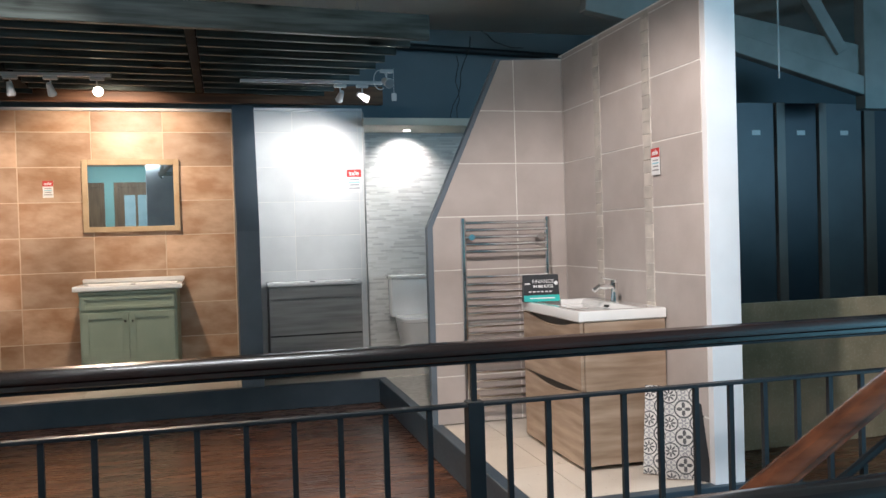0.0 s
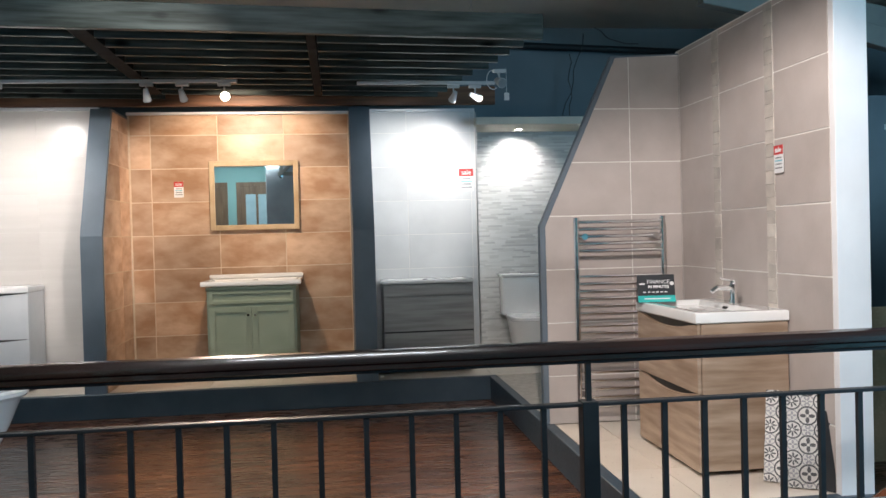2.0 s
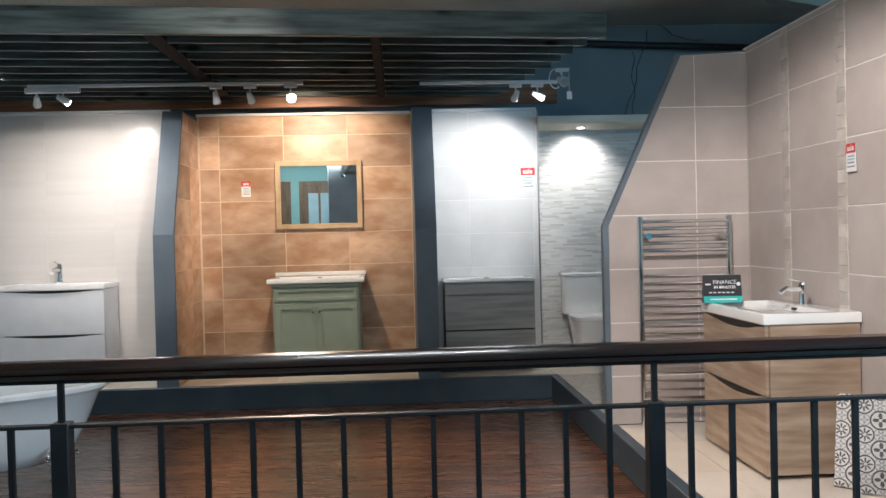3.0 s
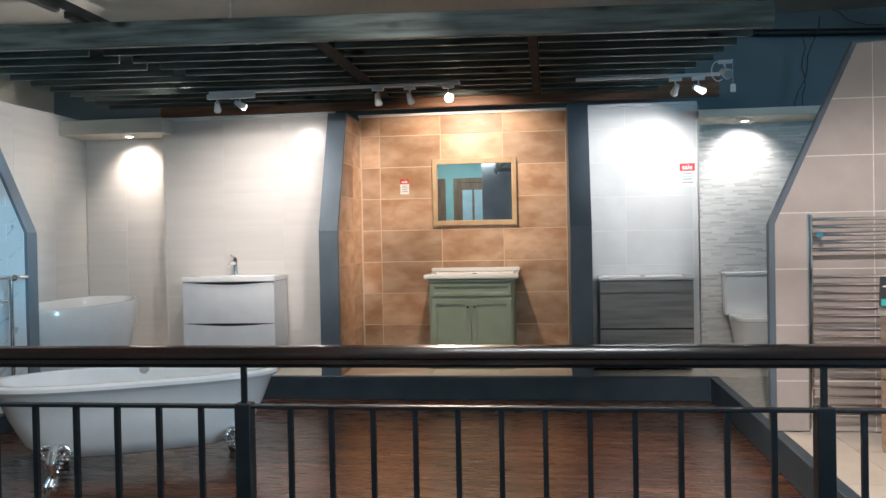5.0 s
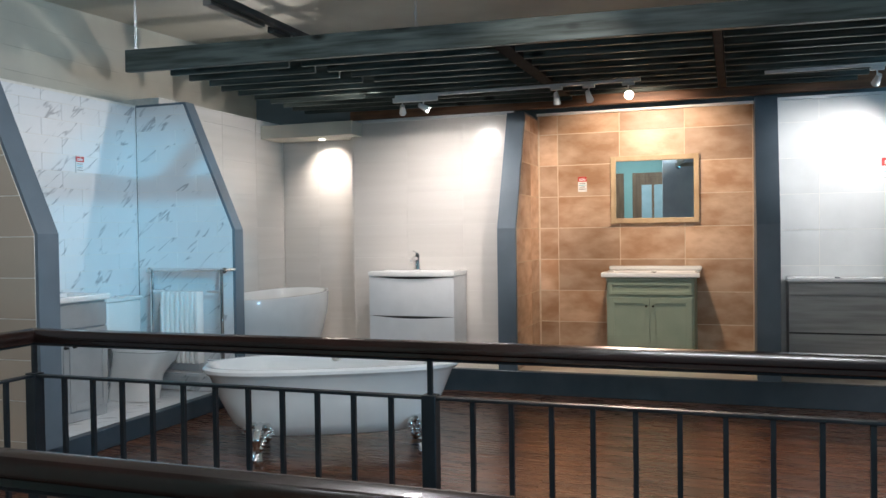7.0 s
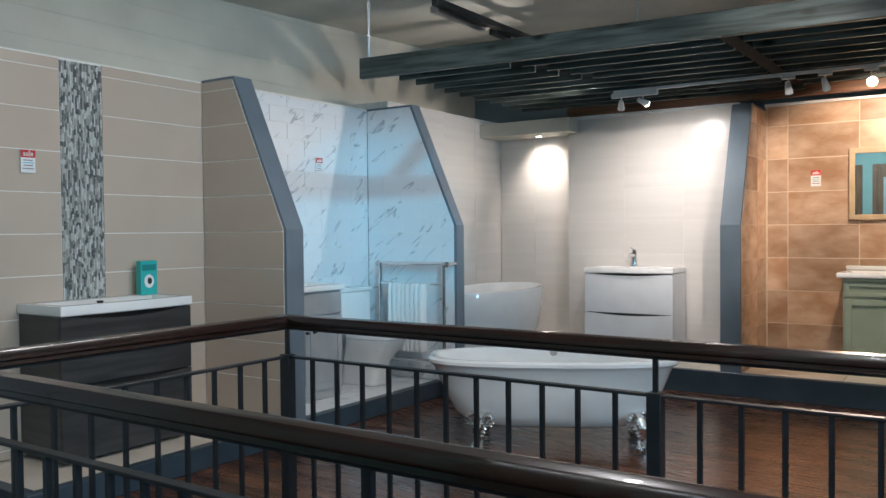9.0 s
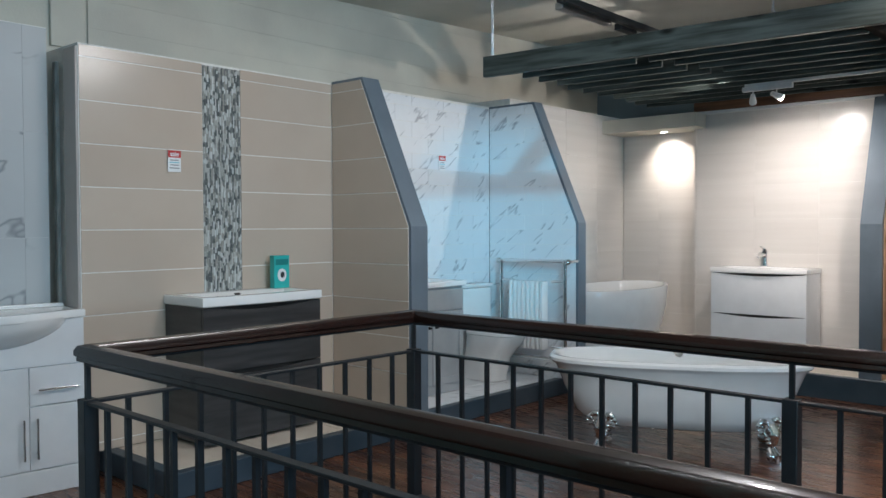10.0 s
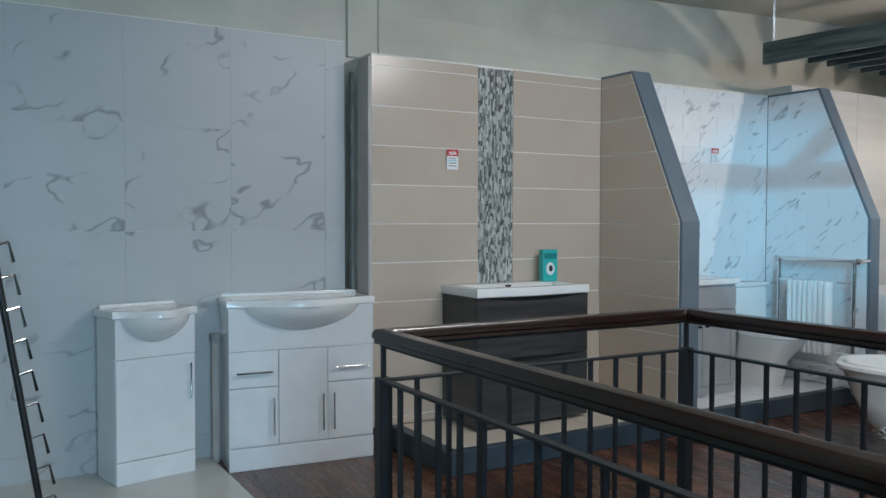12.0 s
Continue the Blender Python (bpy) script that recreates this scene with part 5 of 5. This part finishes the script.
cols = [(0.06, 0.085, 0.105), (0.17, 0.165, 0.155), (0.03, 0.05, 0.07), (0.17, 0.165, 0.155), (0.085, 0.11, 0.125), (0.13, 0.12, 0.105), (0.03, 0.045, 0.06)]
xs = [3.3, 4.804, 4.909, 5.275, 5.371, 5.794, 5.926, 6.9]
for k in range(7):
    bdm = mat("dark_display_board", cols[k], tuple(c * 1.2 for c in cols[k]), 0.4, scale=3)
    b_ = thing("display_board", "tall dark blue-grey sample board with a small white label", "display board", (0, 0, 0), group="tall sample boards")
    part("board", bbox(xs[k], xs[k + 1] - 0.01, 6.6 - 0.03 * (k % 2), 6.65, 0.0, 2.56, 0.003), bdm, b_)
    if k in (0, 2, 4):
        cxm = (xs[k] + xs[k + 1]) / 2 if k else 4.6
        part("label", bbox(cxm - 0.045, cxm + 0.045, 6.597, 6.6, 2.255, 2.30), M_PAPER, b_)
M_ONYX = mat("olive_stone", (0.24, 0.25, 0.17), (0.58, 0.5, 0.36), 0.25, scale=2.6, bump=0.01, spread=(0.3, 0.7))
sl = thing("stone_slab", "large polished olive stone sample slab standing on the floor", "stone slab", (2.12, 4.3, 0.0))
part("slab", bbox(0, 1.9, 0, 0.03, 0.0, 0.92, 0.004), M_ONYX, sl)
M_TRUSS = mat("grey_painted_truss", (0.2, 0.22, 0.21), (0.27, 0.29, 0.28), 0.6, scale=3)
ts = thing("roof_truss", "pale grey painted timber roof truss", "roof truss")


def strut(p, q, w, t):
    p, q = Vector(p), Vector(q)
    ob = part("strut", bbox(0, (q - p).length, -t / 2, t / 2, -w / 2, w / 2, 0.006), M_TRUSS, ts)
    ob.matrix_local = Matrix.Translation(p) @ (q - p).to_track_quat("X", "Z").to_matrix().to_4x4()


strut((2.6, 6.0, 3.3), (6.4, 6.0, 2.62), 0.26, 0.12)
strut((3.9, 5.95, 2.95), (5.6, 5.95, 2.5), 0.16, 0.1)
strut((4.6, 5.95, 3.5), (5.0, 5.95, 2.9), 0.12, 0.08)
strut((5.35, 5.95, 2.4), (5.35, 5.95, 3.4), 0.3, 0.12)
structure("ceiling_beam", bbox(2.1, 8.8, 3.3, 3.5, 2.62, 2.8, 0.004), M_CREAMP, "pale painted ceiling beam", "beam")
pc = thing("pull_cord", "white pull cord hanging from the ceiling", "pull cord")
part("cord", cyl(bmesh.new(), (3.05, 4.2, 2.3), (3.05, 4.2, 3.3), 0.005, 6), M_WPLAS, pc)

# behind: doors and a pillar that the mirror shows
M_DOORW = mat("brown_door_wood", (0.16, 0.1, 0.06), (0.25, 0.165, 0.1), 0.45, scale=3, stretch=(6, 6, 0.6), bump=0.02)
M_FROST = mat("frosted_glass", (0.4, 0.6, 0.66), (0.46, 0.66, 0.72), 0.35, bump=0)
for nm, x0, x1, lab in (("door_1", -2.49, -1.6, "tall brown wooden door with frosted glass panes"), ("door_2", -3.6, -2.68, "tall dark brown wooden door")):
    d1 = thing(nm, lab, "door", (x0, -3.2, 0), kind="structure")
    w_ = x1 - x0
    part("frame_post", bbox(0, 0.09, 0, 0.05, 0, 2.72, 0.004), M_DOORW, d1)
    part("frame_post", bbox(w_ - 0.09, w_, 0, 0.05, 0, 2.72, 0.004), M_DOORW, d1)
    part("frame_head", bbox(0.09, w_ - 0.09, 0, 0.05, 2.62, 2.72, 0.004), M_DOORW, d1)
    lf = part("leaf", bbox(0.09, w_ - 0.09, 0.003, 0.03, 0, 2.62, 0.004), M_DOORW, d1)
    if nm == "door_1":
        for a in (0.2, 0.47):
            part("pane", bbox(a, a + 0.22, 0.03, 0.036, 0.9, 2.45), M_FROST, lf)
structure("pillar", bbox(-1.74, -0.95, -2.4, -1.9, 0, 3.2, 0.01), mat("pale_blue_grey_paint", (0.32, 0.37, 0.41), (0.38, 0.43, 0.47), 0.5, scale=3), "blue-grey painted pillar", "pillar")

# fitting added out of view for the cool light on the marble bay
cs = thing("unseen_spot", "ceiling spot fitting added out of view for the cool marble bay light", "spot lamp", (0.93, -0.63, 3.157))
part("base", cyl(bmesh.new(), (0, 0, -0.02), (0, 0, 0.0), 0.05, 20), M_WPLAS, cs)
part("arm", cyl(bmesh.new(), (0, 0, -0.19), (0, 0, -0.02), 0.008, 8), M_WPLAS, cs)
part("cup", cyl(bmesh.new(), (0.06, -0.05, -0.21), (0.0, 0.0, -0.255), 0.03, 18, 0.045), M_WPLAS, cs, smooth=True)
# housings added at the three unseen fill lights
for nm, px, py, pz in (("fill_housing", -1.9, 2.6, 3.16), ("fill_housing", -0.3, 0.1, 3.14), ("fill_housing", -2.2, -1.9, 3.02)):
    sl_ = thing(nm, "slim white housing added out of view for a fill light", "strip light", (px, py, pz), group="strip lights")
    part("housing", bbox(-0.8, 0.8, -0.07, 0.07, 0.0, 0.06, 0.005), M_WPLAS, sl_)
# fitting added out of view for the taupe bay fill and the cream bay spot
cs2 = thing("unseen_spot", "white ceiling spot fitting added out of view for the taupe bay light", "spot lamp", (0.28, 1.86, 3.25))
part("base", cyl(bmesh.new(), (0, 0, -0.02), (0, 0, 0.0), 0.05, 20), M_WPLAS, cs2)
part("arm", cyl(bmesh.new(), (0, 0, -0.19), (0, 0, -0.02), 0.008, 8), M_WPLAS, cs2)
part("cup", cyl(bmesh.new(), (-0.03, -0.06, -0.17), (0.0, 0.0, -0.235), 0.03, 18, 0.045), M_WPLAS, cs2, smooth=True)
part("cup", cyl(bmesh.new(), (-0.06, -0.06, -0.2), (-0.1, 0.0, -0.245), 0.03, 18, 0.045), M_WPLAS, cs2, smooth=True)

# unseen bars added before the cool spot, to shadow the marble bay
rf = thing("shadow_bars", "unseen timber bars added to cast a shadow on the marble bay", "roof truss")


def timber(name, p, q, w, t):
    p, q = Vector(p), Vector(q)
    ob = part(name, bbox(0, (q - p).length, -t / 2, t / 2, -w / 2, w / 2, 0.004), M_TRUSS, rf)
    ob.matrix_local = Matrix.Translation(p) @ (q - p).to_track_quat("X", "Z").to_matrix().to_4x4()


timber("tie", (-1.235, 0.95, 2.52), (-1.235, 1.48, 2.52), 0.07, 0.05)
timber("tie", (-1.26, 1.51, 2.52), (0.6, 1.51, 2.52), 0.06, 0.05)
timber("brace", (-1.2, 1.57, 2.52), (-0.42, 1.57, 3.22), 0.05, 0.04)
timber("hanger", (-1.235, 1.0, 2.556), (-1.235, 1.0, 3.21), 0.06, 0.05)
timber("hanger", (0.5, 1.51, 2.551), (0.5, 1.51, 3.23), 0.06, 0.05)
